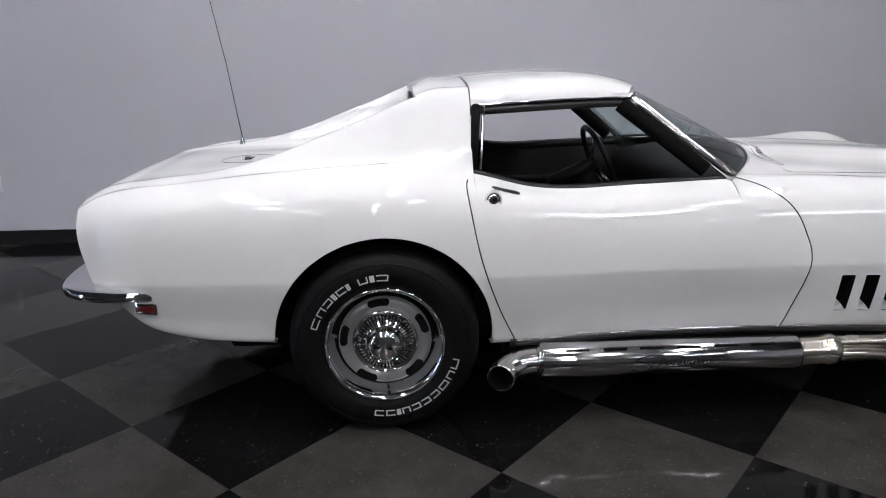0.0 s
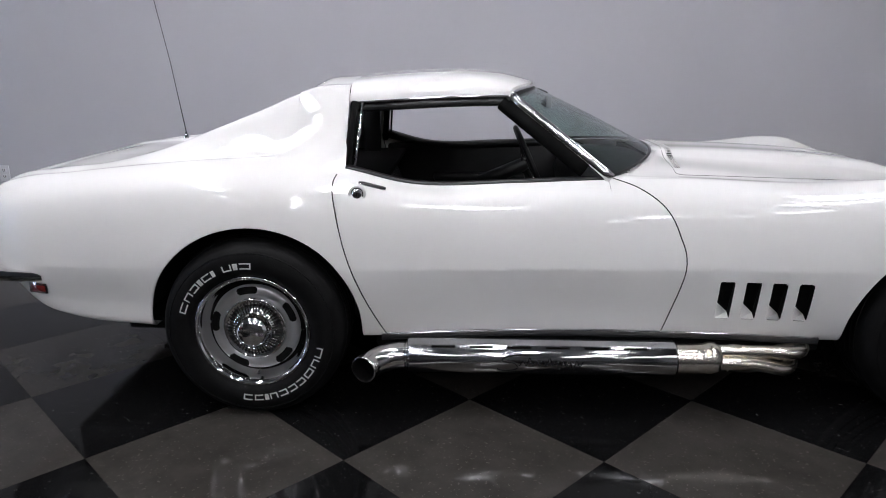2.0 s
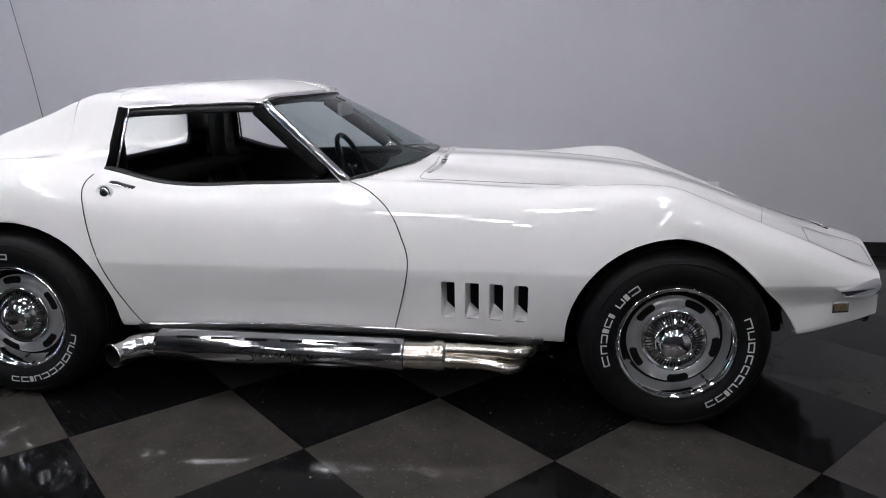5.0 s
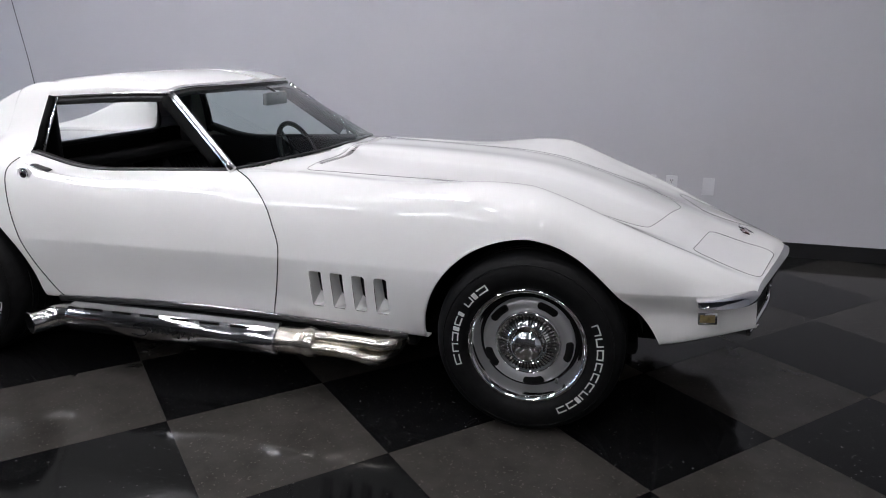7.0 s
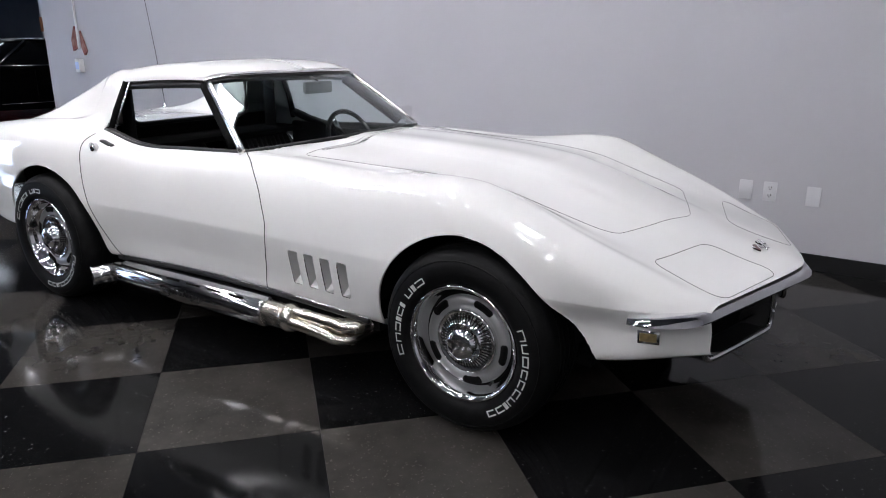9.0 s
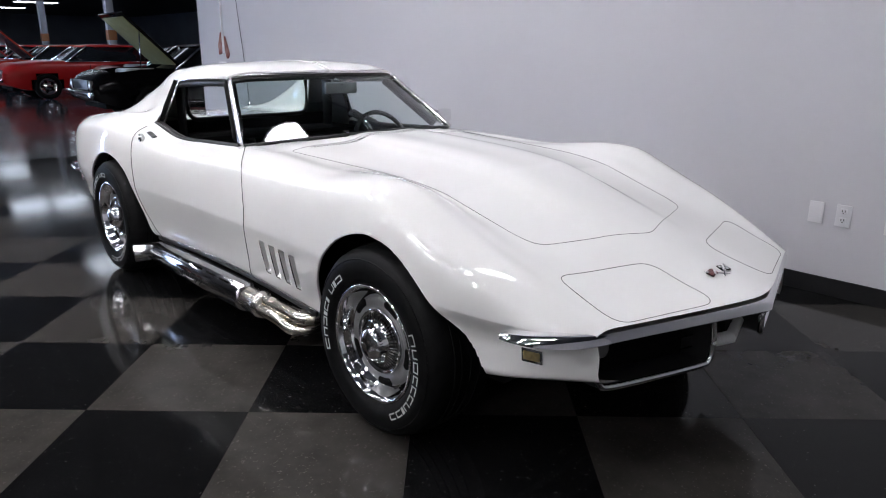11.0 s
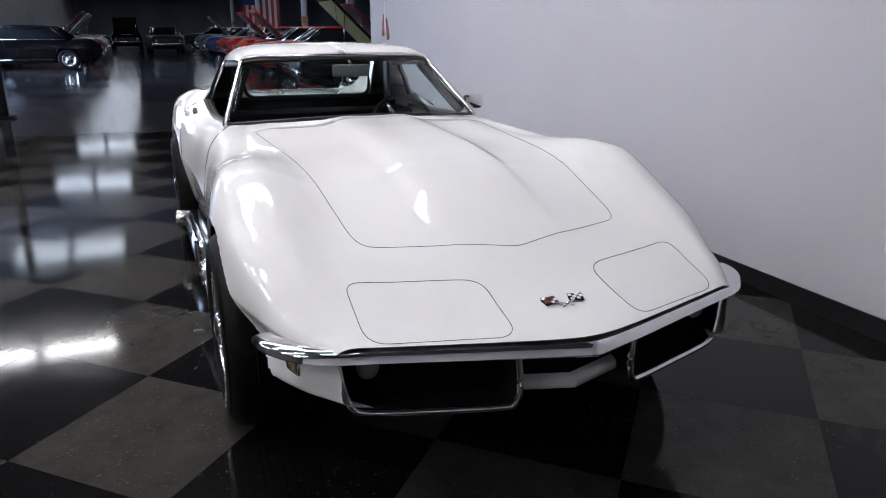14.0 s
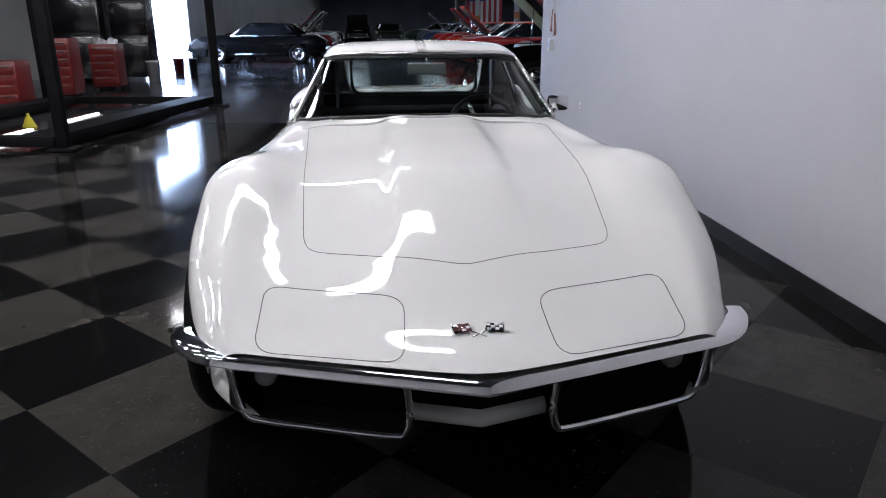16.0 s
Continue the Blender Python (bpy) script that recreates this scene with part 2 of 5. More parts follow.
def rounded_rect(cx, cz, w, h, r, n=5):
    pts = []
    for k, (sx, sz) in enumerate(((1, 1), (-1, 1), (-1, -1), (1, -1))):
        for j in range(n + 1):
            a = radians(90 * k + 90 * j / n)
            pts.append((cx + sx * (w / 2 - r) + r * math.cos(a), cz + sz * (h / 2 - r) + r * math.sin(a)))
    return pts


# ---- the room ----
ROOM = pose(0, 0, 0, 0, 0, -0.75)  # the building stands slightly askew to the car
FLOOR_Z = 0.0


def slab(name, x0, x1, y0, y1, z0, z1, material, label, category, kind="structure"):
    bm = bmesh.new()
    box(bm, ((x0 + x1) / 2, (y0 + y1) / 2, (z0 + z1) / 2), (x1 - x0, y1 - y0, z1 - z0))
    ob = part(name, bm, material, None, "", smooth=False)
    ob.matrix_world = ROOM
    return tagged(ob, label, category, kind=kind)


floor = slab("floor", -82, 9, -13, 27, -0.3, -0.004, GROUT, "checkerboard floor of polished grey and black vinyl tiles", "floor")
slab("floor_hall", -82, -6.5, -13, 27, -0.004, 0.002, CONCRETE, "dark polished concrete floor of the hall", "floor")
WALL_Y, WALL_END = 1.92, -6.2
wall_main = slab("wall_north", WALL_END, 9, WALL_Y, WALL_Y + 0.2, 0, 4.6, WALLPAINT, "smooth painted pale grey partition wall", "wall")
base = slab("baseboard", WALL_END, 9, WALL_Y - 0.008, WALL_Y - 0.001, 0, 0.1, BASEBOARD, "black vinyl baseboard along the pale wall", "baseboard")
slab("wall_east", 9, 9.2, -13, 27, 0, 4.6, WALLPAINT, "plain pale grey end wall", "wall")
slab("wall_far_west", -82.2, -82, -13, 27, 0, 4.6, FARWALL, "distant slate-blue end wall of the hall", "wall")
slab("wall_far_north", -82, 9, 26.8, 27, 0, 4.6, FARWALL, "distant slate-blue side wall of the hall", "wall")
slab("ceiling", -82, 9, -13, 27, 4.6, 4.8, CEIL, "dark open ceiling of the showroom", "ceiling")

# ---- the white sports car ----
car = thing("sports_car", "glossy white vintage sports coupe with lift-out roof and chrome side pipes", "car")
REAR_X, FRONT_X, TR = -1.257, 1.262, 0.335  # axles, tyre radius
ARCH_R, ARCH_Z = 0.388, 0.33

# half sections of the shell: ten guide curves, from the middle of the top (0) to the underside (9)
crest_y = crv((-2.34, 0.60), (-2.2, 0.645), (-2.0, 0.67), (-1.6, 0.685), (-1.2, 0.69), (-0.94, 0.68), (-0.7, 0.668), (-0.3, 0.66), (0.03, 0.655), (0.4, 0.668), (0.8, 0.695), (1.12, 0.70), (1.57, 0.70), (1.92, 0.695), (2.1, 0.67), (2.2, 0.645), (2.28, 0.60))
crest_z = crv((-2.34, 0.78), (-2.28, 0.815), (-2.15, 0.855), (-1.95, 0.88), (-1.7, 0.906), (-1.45, 0.93), (-1.2, 0.935), (-0.94, 0.905), (-0.72, 0.85), (-0.3, 0.85), (0.03, 0.862), (0.4, 0.858), (0.8, 0.85), (1.12, 0.878), (1.3, 0.872), (1.57, 0.828), (1.92, 0.738), (2.05, 0.694), (2.174, 0.642), (2.28, 0.582))
shoulder_y = crv((-2.34, 0.68), (-2.2, 0.73), (-1.95, 0.785), (-1.6, 0.81), (-1.25, 0.82), (-0.9, 0.79), (-0.5, 0.763), (0.0, 0.752), (0.4, 0.757), (0.8, 0.782), (1.12, 0.805), (1.57, 0.815), (1.78, 0.81), (1.92, 0.793), (2.1, 0.738), (2.2, 0.695), (2.28, 0.625))
shoulder_z = crv((-2.34, 0.70), (-2.2, 0.765), (-1.95, 0.81), (-1.25, 0.85), (-0.9, 0.825), (-0.5, 0.79), (0.0, 0.795), (0.4, 0.795), (0.8, 0.81), (1.12, 0.838), (1.3, 0.832), (1.57, 0.786), (1.92, 0.694), (2.1, 0.63), (2.2, 0.598), (2.28, 0.572))
waist_y = crv((-2.34, 0.70), (-2.2, 0.76), (-1.95, 0.82), (-1.6, 0.858), (-1.25, 0.872), (-0.95, 0.845), (-0.6, 0.818), (0.0, 0.808), (0.4, 0.812), (0.8, 0.84), (1.25, 0.872), (1.6, 0.862), (1.75, 0.85), (1.88, 0.822), (1.98, 0.795), (2.1, 0.757), (2.2, 0.712), (2.28, 0.643))
waist_z = crv((-2.34, 0.54), (-1.8, 0.56), (-0.5, 0.558), (0.4, 0.563), (1.25, 0.575), (1.8, 0.565), (2.28, 0.555))
lower_y = crv((-2.34, 0.67), (-2.2, 0.73), (-1.95, 0.785), (-1.65, 0.825), (-1.25, 0.85), (-0.9, 0.815), (-0.6, 0.79), (0.4, 0.785), (0.8, 0.815), (1.25, 0.85), (1.6, 0.838), (1.82, 0.79), (1.95, 0.752), (2.1, 0.725), (2.2, 0.69), (2.28, 0.63))
lower_z = crv((-2.34, 0.50), (-2.2, 0.465), (-2.0, 0.43), (-1.6, 0.425), (-0.6, 0.42), (0.8, 0.42), (1.6, 0.45), (2.28, 0.475))
sill_y = crv((-2.34, 0.60), (-2.2, 0.70), (-2.0, 0.755), (-1.65, 0.805), (-1.25, 0.80), (-0.8, 0.757), (0.3, 0.748), (0.8, 0.765), (1.25, 0.80), (1.65, 0.805), (1.88, 0.77), (1.97, 0.742), (2.09, 0.715), (2.18, 0.69), (2.28, 0.625))
sill_z = crv((-2.34, 0.47), (-2.2, 0.425), (-2.08, 0.375), (-1.95, 0.35), (-1.65, 0.335), (-0.85, 0.285), (-0.3, 0.30), (0.3, 0.302), (0.82, 0.292), (1.25, 0.30), (1.66, 0.34), (1.88, 0.352), (1.97, 0.352), (2.09, 0.37), (2.18, 0.388), (2.28, 0.40))
# front top
hood_c = crv((0.03, 0.93), (0.3, 0.918), (0.7, 0.905), (1.1, 0.878), (1.5, 0.813), (1.7, 0.765), (1.857, 0.722), (2.138, 0.638), (2.24, 0.603), (2.28, 0.583))
hood_m = crv((0.03, 0.925), (0.3, 0.91), (0.7, 0.888), (1.1, 0.858), (1.5, 0.80), (1.857, 0.722), (2.138, 0.642), (2.24, 0.604), (2.28, 0.583))
hood_e = crv((0.03, 0.895), (0.3, 0.88), (0.7, 0.852), (1.1, 0.828), (1.5, 0.775), (1.857, 0.715), (2.138, 0.645), (2.24, 0.604), (2.28, 0.583))
hood_v = crv((0.03, 0.875), (0.3, 0.865), (0.7, 0.85), (1.1, 0.858), (1.5, 0.818), (1.857, 0.735), (2.138, 0.648), (2.24, 0.604), (2.28, 0.583))
# rear top: deck and flying buttresses, then the roof hoop
deck_c = crv((-2.34, 0.812), (-2.3, 0.836), (-2.2, 0.852), (-2.0, 0.862), (-1.8, 0.872), (-1.4, 0.885), (-1.13, 0.89))
deck_e = crv((-2.34, 0.808), (-2.3, 0.832), (-2.2, 0.85), (-1.8, 0.876), (-1.5, 0.888), (-1.13, 0.89))
butt_y = crv((-2.34, 0.50), (-1.9, 0.50), (-1.5, 0.49), (-1.2, 0.475), (-0.93, 0.50))
butt_z = crv((-2.34, 0.804), (-2.28, 0.836), (-2.1, 0.87), (-1.9, 0.893), (-1.79, 0.915), (-1.69, 0.941), (-1.45, 1.03), (-1.25, 1.108), (-1.15, 1.15), (-1.07, 1.172), (-0.93, 1.18))
sail_y = crv((-2.34, 0.565), (-1.95, 0.60), (-1.7, 0.612), (-1.45, 0.615), (-1.2, 0.61), (-0.93, 0.592))
sail_z = crv((-2.34, 0.79), (-2.28, 0.82), (-1.95, 0.872), (-1.7, 0.905), (-1.45, 0.922), (-1.2, 0.952), (-1.05, 0.995), (-0.93, 1.035))


def sweep(s, y):
    """How far the pointed nose swings back towards the sides."""
    k = np.clip((s - 1.0) / 0.8, 0, 1)
    k = k * k * (3 - 2 * k)
    return -0.32 * k * (np.sqrt(y * y + 0.0081) - 0.09)


def controls(s, zone):
    low = [(crest_y(s), crest_z(s)), (shoulder_y(s), shoulder_z(s)), (waist_y(s), waist_z(s))]
    under = [(waist_y(s), waist_z(s)), (lower_y(s), lower_z(s)), (sill_y(s), sill_z(s)), (sill_y(s) - 0.07, sill_z(s) - 0.012)]
    if zone == "front":
        w = crest_y(s)
        k = hood_c(s) - hood_e(s)
        top = [(0.0, hood_c(s)), (0.17, hood_e(s) + 0.96 * k), (0.25, hood_e(s) + 0.34 * k), (0.46 * w / 0.65, hood_e(s)), (0.56 * w / 0.65, hood_v(s))]
    elif zone == "rear":
        top = [(0.0, deck_c(s)), (0.2, deck_c(s) + 0.3 * (deck_e(s) - deck_c(s))), (butt_y(s) - 0.075, deck_e(s)), (butt_y(s), butt_z(s)), (sail_y(s), sail_z(s))]
    elif zone == "hoop":
        rz = 1.215 + 0.05 * (s + 1.0) - 3.2 * max(0.0, -1.03 - s) ** 2
        top = [(0.0, rz), (0.2, rz - 0.004), (butt_y(s) - 0.08, rz - 0.024), (butt_y(s), butt_z(s)), (sail_y(s), sail_z(s))]
    else:
        top = []
    return top + low, under


COUNTS_TOP = {"front": [7, 7, 7, 7, 7], "rear": [5, 5, 12, 9, 9], "hoop": [5, 5, 8, 9, 9], "mid": []}


def polyspline(pts, counts):
    P = np.array([[float(a), float(b)] for a, b in pts])
    t = np.r_[0, np.cumsum(np.maximum(np.hypot(*np.diff(P, axis=0).T), 1e-4) ** 0.5)]
    fy, fz = crv(*zip(t, P[:, 0])), crv(*zip(t, P[:, 1]))
    q = np.concatenate([np.linspace(t[i], t[i + 1], n, endpoint=False) for i, n in enumerate(counts)] + [[t[-1]]])
    return np.c_[fy(q), fz(q)]


def shell(zone, ss):
    """A grid of points of the half shell (on the side of positive y)."""
    rows = []
    for s in ss:
        top, under = controls(s, zone)
        wy, wz = top[-1]
        up, dn = top[-2], under[1]
        soft = [(wy + (up[0] - wy) * 0.06, wz + (up[1] - wz) * 0.07), (wy + (dn[0] - wy) * 0.13, wz + (dn[1] - wz) * 0.11)]
        yz = polyspline(top[:-1] + soft + under[1:], COUNTS_TOP[zone] + [10, 16, 8] + [16, 16, 3])
        tuck = max(0.0, (-2.0 - s) / 0.34) ** 2 * 0.24 * np.maximum(0.0, 0.79 - yz[:, 1])
        rows.append(np.c_[s + sweep(s, yz[:, 0]) + tuck, yz])
    return np.array(rows)


def span(a, b, step):
    return np.linspace(a, b, max(2, int(round((b - a) / step)) + 1))


GRIDS = {
    "rear": shell("rear", np.r_[span(-2.34, -2.2, 0.012)[:-1], span(-2.2, -1.125, 0.016)]),
    "hoop": shell("hoop", span(-1.125, -0.93, 0.012)),
    "mid": shell("mid", span(-0.93, 0.03, 0.016)),
    "front": shell("front", np.r_[span(0.03, 0.40, 0.015)[:-1], span(0.40, 0.76, 0.0045)[:-1], span(0.76, 2.1, 0.015)[:-1], span(2.1, 2.28, 0.009)]),
}
VENTS = [(0.417 + 0.0897 * k, 0.468 + 0.0897 * k, 0.376, 0.523) for k in range(4)]
DOOR = [(0.03, 0.95), (0.045, 0.865), (0.135, 0.838), (0.215, 0.78), (0.265, 0.69), (0.292, 0.563), (0.232, 0.2), (-0.74, 0.2), (-0.776, 0.28), (-0.85, 0.44), (-0.915, 0.62), (-0.952, 0.79), (-0.962, 0.88), (-0.938, 0.95)]
HOOD = [(0.30, -0.565), (0.36, 0.0), (0.30, 0.565), (0.9, 0.52), (1.30, 0.495), (1.62, 0.473), (1.694, 0.45), (1.857, 0.0), (1.694, -0.45), (1.62, -0.473), (1.30, -0.495), (0.9, -0.52)]
LAMPDOOR = [(1.864, 0.558), (1.978, 0.18), (2.226, 0.188), (2.118, 0.562)]


def inside(poly, x, y):
    hit = np.zeros(np.shape(x), bool)
    for (x0, y0), (x1, y1) in zip(poly, poly[1:] + poly[:1]):
        cross = ((y0 > y) != (y1 > y)) & (x < (x1 - x0) * (y - y0) / (y1 - y0 + 1e-12) + x0)
        hit ^= cross
    return hit


def flare(x, angle):
    """The front opening runs forward at its foot, ahead of the wheel."""
    return 1 + np.where(x > FRONT_X, 0.24, 0.0) * np.clip((0.55 - angle) / 0.55, 0, 1) ** 1.3


def arch(x, z):
    """How deep a point lies inside a wheel opening (positive: inside), and where its edge is."""
    cx = np.where(x < 0, REAR_X, FRONT_X)
    dx, dz = x - cx, z - ARCH_Z
    r = np.where(dz > 0, np.hypot(dx, dz), np.abs(dx))
    edge = ARCH_R * flare(x, np.arctan2(dz, np.abs(dx)))
    k = edge / np.maximum(r, 1e-6)
    return edge - r, np.where(dz > 0, cx + dx * k, cx + dx * k), np.where(dz > 0, ARCH_Z + dz * k, z)


pools = {}  # name -> [verts, normals, faces]


def pool(name, sign, V, N, quads):
    """Add the used part of a grid to a panel."""
    store = pools.setdefault(name, [[], [], []])
    used, back = np.unique(quads.ravel(), return_inverse=True)
    k = len(store[0])
    v, n = V[used].copy(), N[used].copy()
    v[:, 1] *= sign
    n[:, 1] *= sign
    q = back.reshape(-1, 4) + k
    store[0] += v.tolist()
    store[1] += n.tolist()
    store[2] += (q if sign > 0 else q[:, ::-1]).tolist()


# normals, shared where two stretches of the shell meet
NORMALS = {}
for zone, G in GRIDS.items():
    N = np.cross(np.gradient(G, axis=0), np.gradient(G, axis=1))
    N /= np.maximum(np.linalg.norm(N, axis=2), 1e-9)[..., None]
    NORMALS[zone] = -N if N[..., 1].mean() < 0 else N
for a, b, shared in (("rear", "hoop", 86), ("hoop", "mid", 68), ("mid", "front", 68)):
    both = NORMALS[a][-1, -shared:] + NORMALS[b][0, -shared:]
    both /= np.maximum(np.linalg.norm(both, axis=1), 1e-9)[:, None]
    NORMALS[a][-1, -shared:] = both
    NORMALS[b][0, -shared:] = both

for zone, G in GRIDS.items():
    ns, nv = G.shape[:2]
    N = NORMALS[zone].reshape(-1, 3)
    N[G.reshape(-1, 3)[:, 1] < 1e-6, 1] = 0.0
    V = G.reshape(-1, 3).copy()
    idx = np.arange(ns * nv).reshape(ns, nv)
    Q = np.stack([idx[:-1, :-1], idx[1:, :-1], idx[1:, 1:], idx[:-1, 1:]], -1).reshape(-1, 4)
    side = V[:, 1] > 0.5
    # wheel openings
    deep, ex, ez = arch(V[:, 0], V[:, 2])
    ins = (deep > 0) & side & (V[:, 2] < 0.75)
    cnt = ins[Q].sum(1)
    Q = Q[cnt < 4]
    mv = np.unique(Q[(ins[Q].sum(1) > 0)].ravel())
    mv = mv[ins[mv]]
    V[mv, 0], V[mv, 2] = ex[mv], ez[mv]
    # louvres behind the front wheel
    if zone == "front":
        for x0, x1, z0, z1 in VENTS:
            x, z = V[:, 0], V[:, 2]
            ins = (x > x0) & (x < x1) & (z > z0) & (z < z1) & side
            Q = Q[ins[Q].sum(1) < 4]
            mv = np.unique(Q[ins[Q].sum(1) > 0].ravel())
            mv = mv[ins[mv]]
            for i in mv:
                a, b, c, d = x[i] - x0, x1 - x[i], V[i, 2] - z0, z1 - V[i, 2]
                m = min(a, b, c * 0.7, d * 0.7)
                if m == a:
                    V[i, 0] -= a
                elif m == b:
                    V[i, 0] += b
                elif m == c * 0.7:
                    V[i, 2] = z0
                else:
                    V[i, 2] = z1
    C = V[Q].mean(1)
    if zone == "front":
        Q = Q[~((C[:, 0] < 0.30 - 0.9 * (C[:, 1] / 0.66) ** 2 * 0.29) & (C[:, 1] < 0.63) & (C[:, 2] > 0.8))]  # room for the windshield
        C = V[Q].mean(1)
    for sign in (-1, 1):
        in_door = inside(DOOR, C[:, 0], C[:, 2]) & (C[:, 1] > 0.6)
        in_hood = inside(HOOD, C[:, 0], C[:, 1] * sign) & (C[:, 2] > 0.6) if zone == "front" else np.zeros(len(Q), bool)
        in_lamp = inside(LAMPDOOR, C[:, 0], C[:, 1]) & (C[:, 2] > 0.55) if zone == "front" else np.zeros(len(Q), bool)
        rest = ~(in_door | in_hood | in_lamp)
        for name, m in (("door", in_door), ("hood", in_hood), ("headlight_cover", in_lamp), ("body", rest)):
            if m.any():
                pool(name if name in ("hood", "body") else name + ("R" if sign < 0 else "L"), sign, V, N, Q[m])

panels = {}
for name, (v, n, f) in pools.items():
    panels[name] = mk(name.rstrip("RL"), v, f, PAINT, car, "", True, n)

from mathutils.bvhtree import BVHTree

allv, allf = [], []
for v, n, f in pools.values():
    k = len(allv)
    allv += v
    allf += [[i + k for i in q] for q in f]
SKIN = BVHTree.FromPolygons([Vector(v) for v in allv], allf)


def on_side(x, z, sign=-1, lift=0.0):
    p, n, _, _ = SKIN.ray_cast(Vector((x, sign * 1.3, z)), Vector((0, -sign, 0)))
    return (p.x, p.y + sign * lift, p.z) if p is not None and abs(p.y) > 0.5 else None


def on_top(x, y, lift=0.0):
    p, n, _, _ = SKIN.ray_cast(Vector((x, y, 1.6)), Vector((0, 0, -1)))
    return (p.x, p.y, p.z + lift) if p is not None else None


def seam(name, pts, parent, closed=False, r=0.0024, material=GAP):
    pts = [p for p in pts if p is not None]
    return mk(name, *tube(pts, r, 6, closed), material, parent)


for sign, key in ((-1, "doorR"), (1, "doorL")):
    front = smoothed([(0.045, 0.866), (0.135, 0.838), (0.215, 0.78), (0.265, 0.69), (0.292, 0.563), (0.232, 0.305)], 8)
    rear = smoothed([(-0.776, 0.285), (-0.85, 0.44), (-0.915, 0.62), (-0.952, 0.79), (-0.962, 0.86), (-0.955, 0.885)], 8)
    seam("door_gap", [on_side(p[0], p[1], sign, 0.0002) for p in front], panels[key])
    seam("door_gap", [on_side(p[0], p[1], sign, 0.0002) for p in rear], panels[key])


def plan_loop(pts, r, n=6):
    """Round the corners of a closed outline in plan and step along its edges."""
    out = []
    m = len(pts)
    for i in range(m):
        a, b, c = (np.array(pts[(i + k) % m], float) for k in (-1, 0, 1))
        u, w = (a - b) / np.linalg.norm(a - b), (c - b) / np.linalg.norm(c - b)
        p, q = b + u * r, b + w * r
        for k in range(n + 1):
            t = k / n
            out.append((1 - t) ** 2 * p + 2 * t * (1 - t) * b + t * t * q)
        nxt = np.array(pts[(i + 1) % m], float)
        e = nxt + (b - nxt) / np.linalg.norm(b - nxt) * r
        for k in range(1, 12):
            out.append(q + (e - q) * k / 12)
    return out


seam("hood_gap", [on_top(p[0], p[1], 0.0002) for p in plan_loop(HOOD, 0.04)], panels["hood"], True, 0.0012, SEAM)
for sign, key in ((-1, "headlight_coverR"), (1, "headlight_coverL")):
    seam("cover_gap", [on_top(p[0], p[1] * sign, 0.0002) for p in plan_loop(LAMPDOOR, 0.06)], panels[key], True, 0.0013, SEAM)

# louvre pockets
for sign in (-1, 1):
    for x0, x1, z0, z1 in VENTS:
        c = [on_side(x, z, sign) for x, z in ((x0 - 0.012, z1 + 0.008), (x1 + 0.012, z1 + 0.008), (x1 + 0.012, z0 - 0.008), (x0 - 0.012, z0 - 0.008))]
        a, b, d, e = (Vector((x, 0, z)) for x, z in ((x0, z1), (x1, z1), (x1, z0), (x0, z0)))
        for p, q in zip((a, b, d, e), c):
            p.y = q[1] - sign * 0.001
        inn = Vector((0, -sign * 0.04, 0))
        a2, e2 = a + inn + Vector((0.016, 0, 0)), e + inn + Vector((0.016, 0, 0.05))
        b2, d2 = b + inn + Vector((0.012, 0, 0)), d + inn + Vector((0.006, 0, 0.012))
        mk("side_louvre", [a, e, d, a2, e2, d2], [(0, 3, 4, 1), (1, 4, 5, 2)], PAINT, car, "slanted white air louvre pocket", False)
        # shade of the deep slit, put into near-black back faces
        mk("louvre_back", [a, b, d, a2, b2, d2, e2], [(3, 4, 5, 6), (0, 1, 4, 3), (1, 2, 5, 4)], PIT, car, "near-black back of the louvre with its shade in the colour", False)

# wheel openings: rolled lip and black inner housing
for sign in (-1, 1):
    for cx in (REAR_X, FRONT_X):
        pts = []
        for k in range(57):
            a = radians(-4 + 188 * k / 56)
            rr = (ARCH_R + 0.004) * float(flare(cx + 1e-3 * math.cos(a), a))
            x, z = cx + rr * math.cos(a), ARCH_Z + rr * math.sin(a)
            p = on_side(x, z, sign, -0.006)
            if p is not None:
                pts.append(p)
        mk("arch_lip", *tube(pts, 0.0065, 8), PAINT, car)
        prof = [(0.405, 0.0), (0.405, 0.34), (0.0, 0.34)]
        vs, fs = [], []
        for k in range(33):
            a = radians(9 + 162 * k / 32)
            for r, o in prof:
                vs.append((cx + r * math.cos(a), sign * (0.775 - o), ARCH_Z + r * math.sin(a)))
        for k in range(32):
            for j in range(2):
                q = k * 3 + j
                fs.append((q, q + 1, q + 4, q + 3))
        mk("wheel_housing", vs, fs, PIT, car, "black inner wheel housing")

# tail panel and underbody
tail = GRIDS["rear"][0]
half = [tuple(p) for p in tail]
loop = half + [(p[0], -p[1], p[2]) for p in half[::-1]]
cen = (-2.31, 0, 0.62)
mk("tail_panel", loop + [cen], [(i, (i + 1) % len(loop), len(loop)) for i in range(len(loop))], PAINT, car, "white recessed tail panel", False)
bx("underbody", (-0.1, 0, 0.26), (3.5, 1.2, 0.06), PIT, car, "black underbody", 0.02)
# added solid blocks: their near-black colour stands for the unlit hollow body
bx("engine_bay", (1.25, 0, 0.45), (1.1, 0.95, 0.4), PIT, car, "near-black block keeping the engine bay dark", 0.02)
bx("fuel_bay", (-1.7, 0, 0.5), (1.0, 0.95, 0.45), PIT, car, "near-black block keeping the rear bay dark", 0.02)
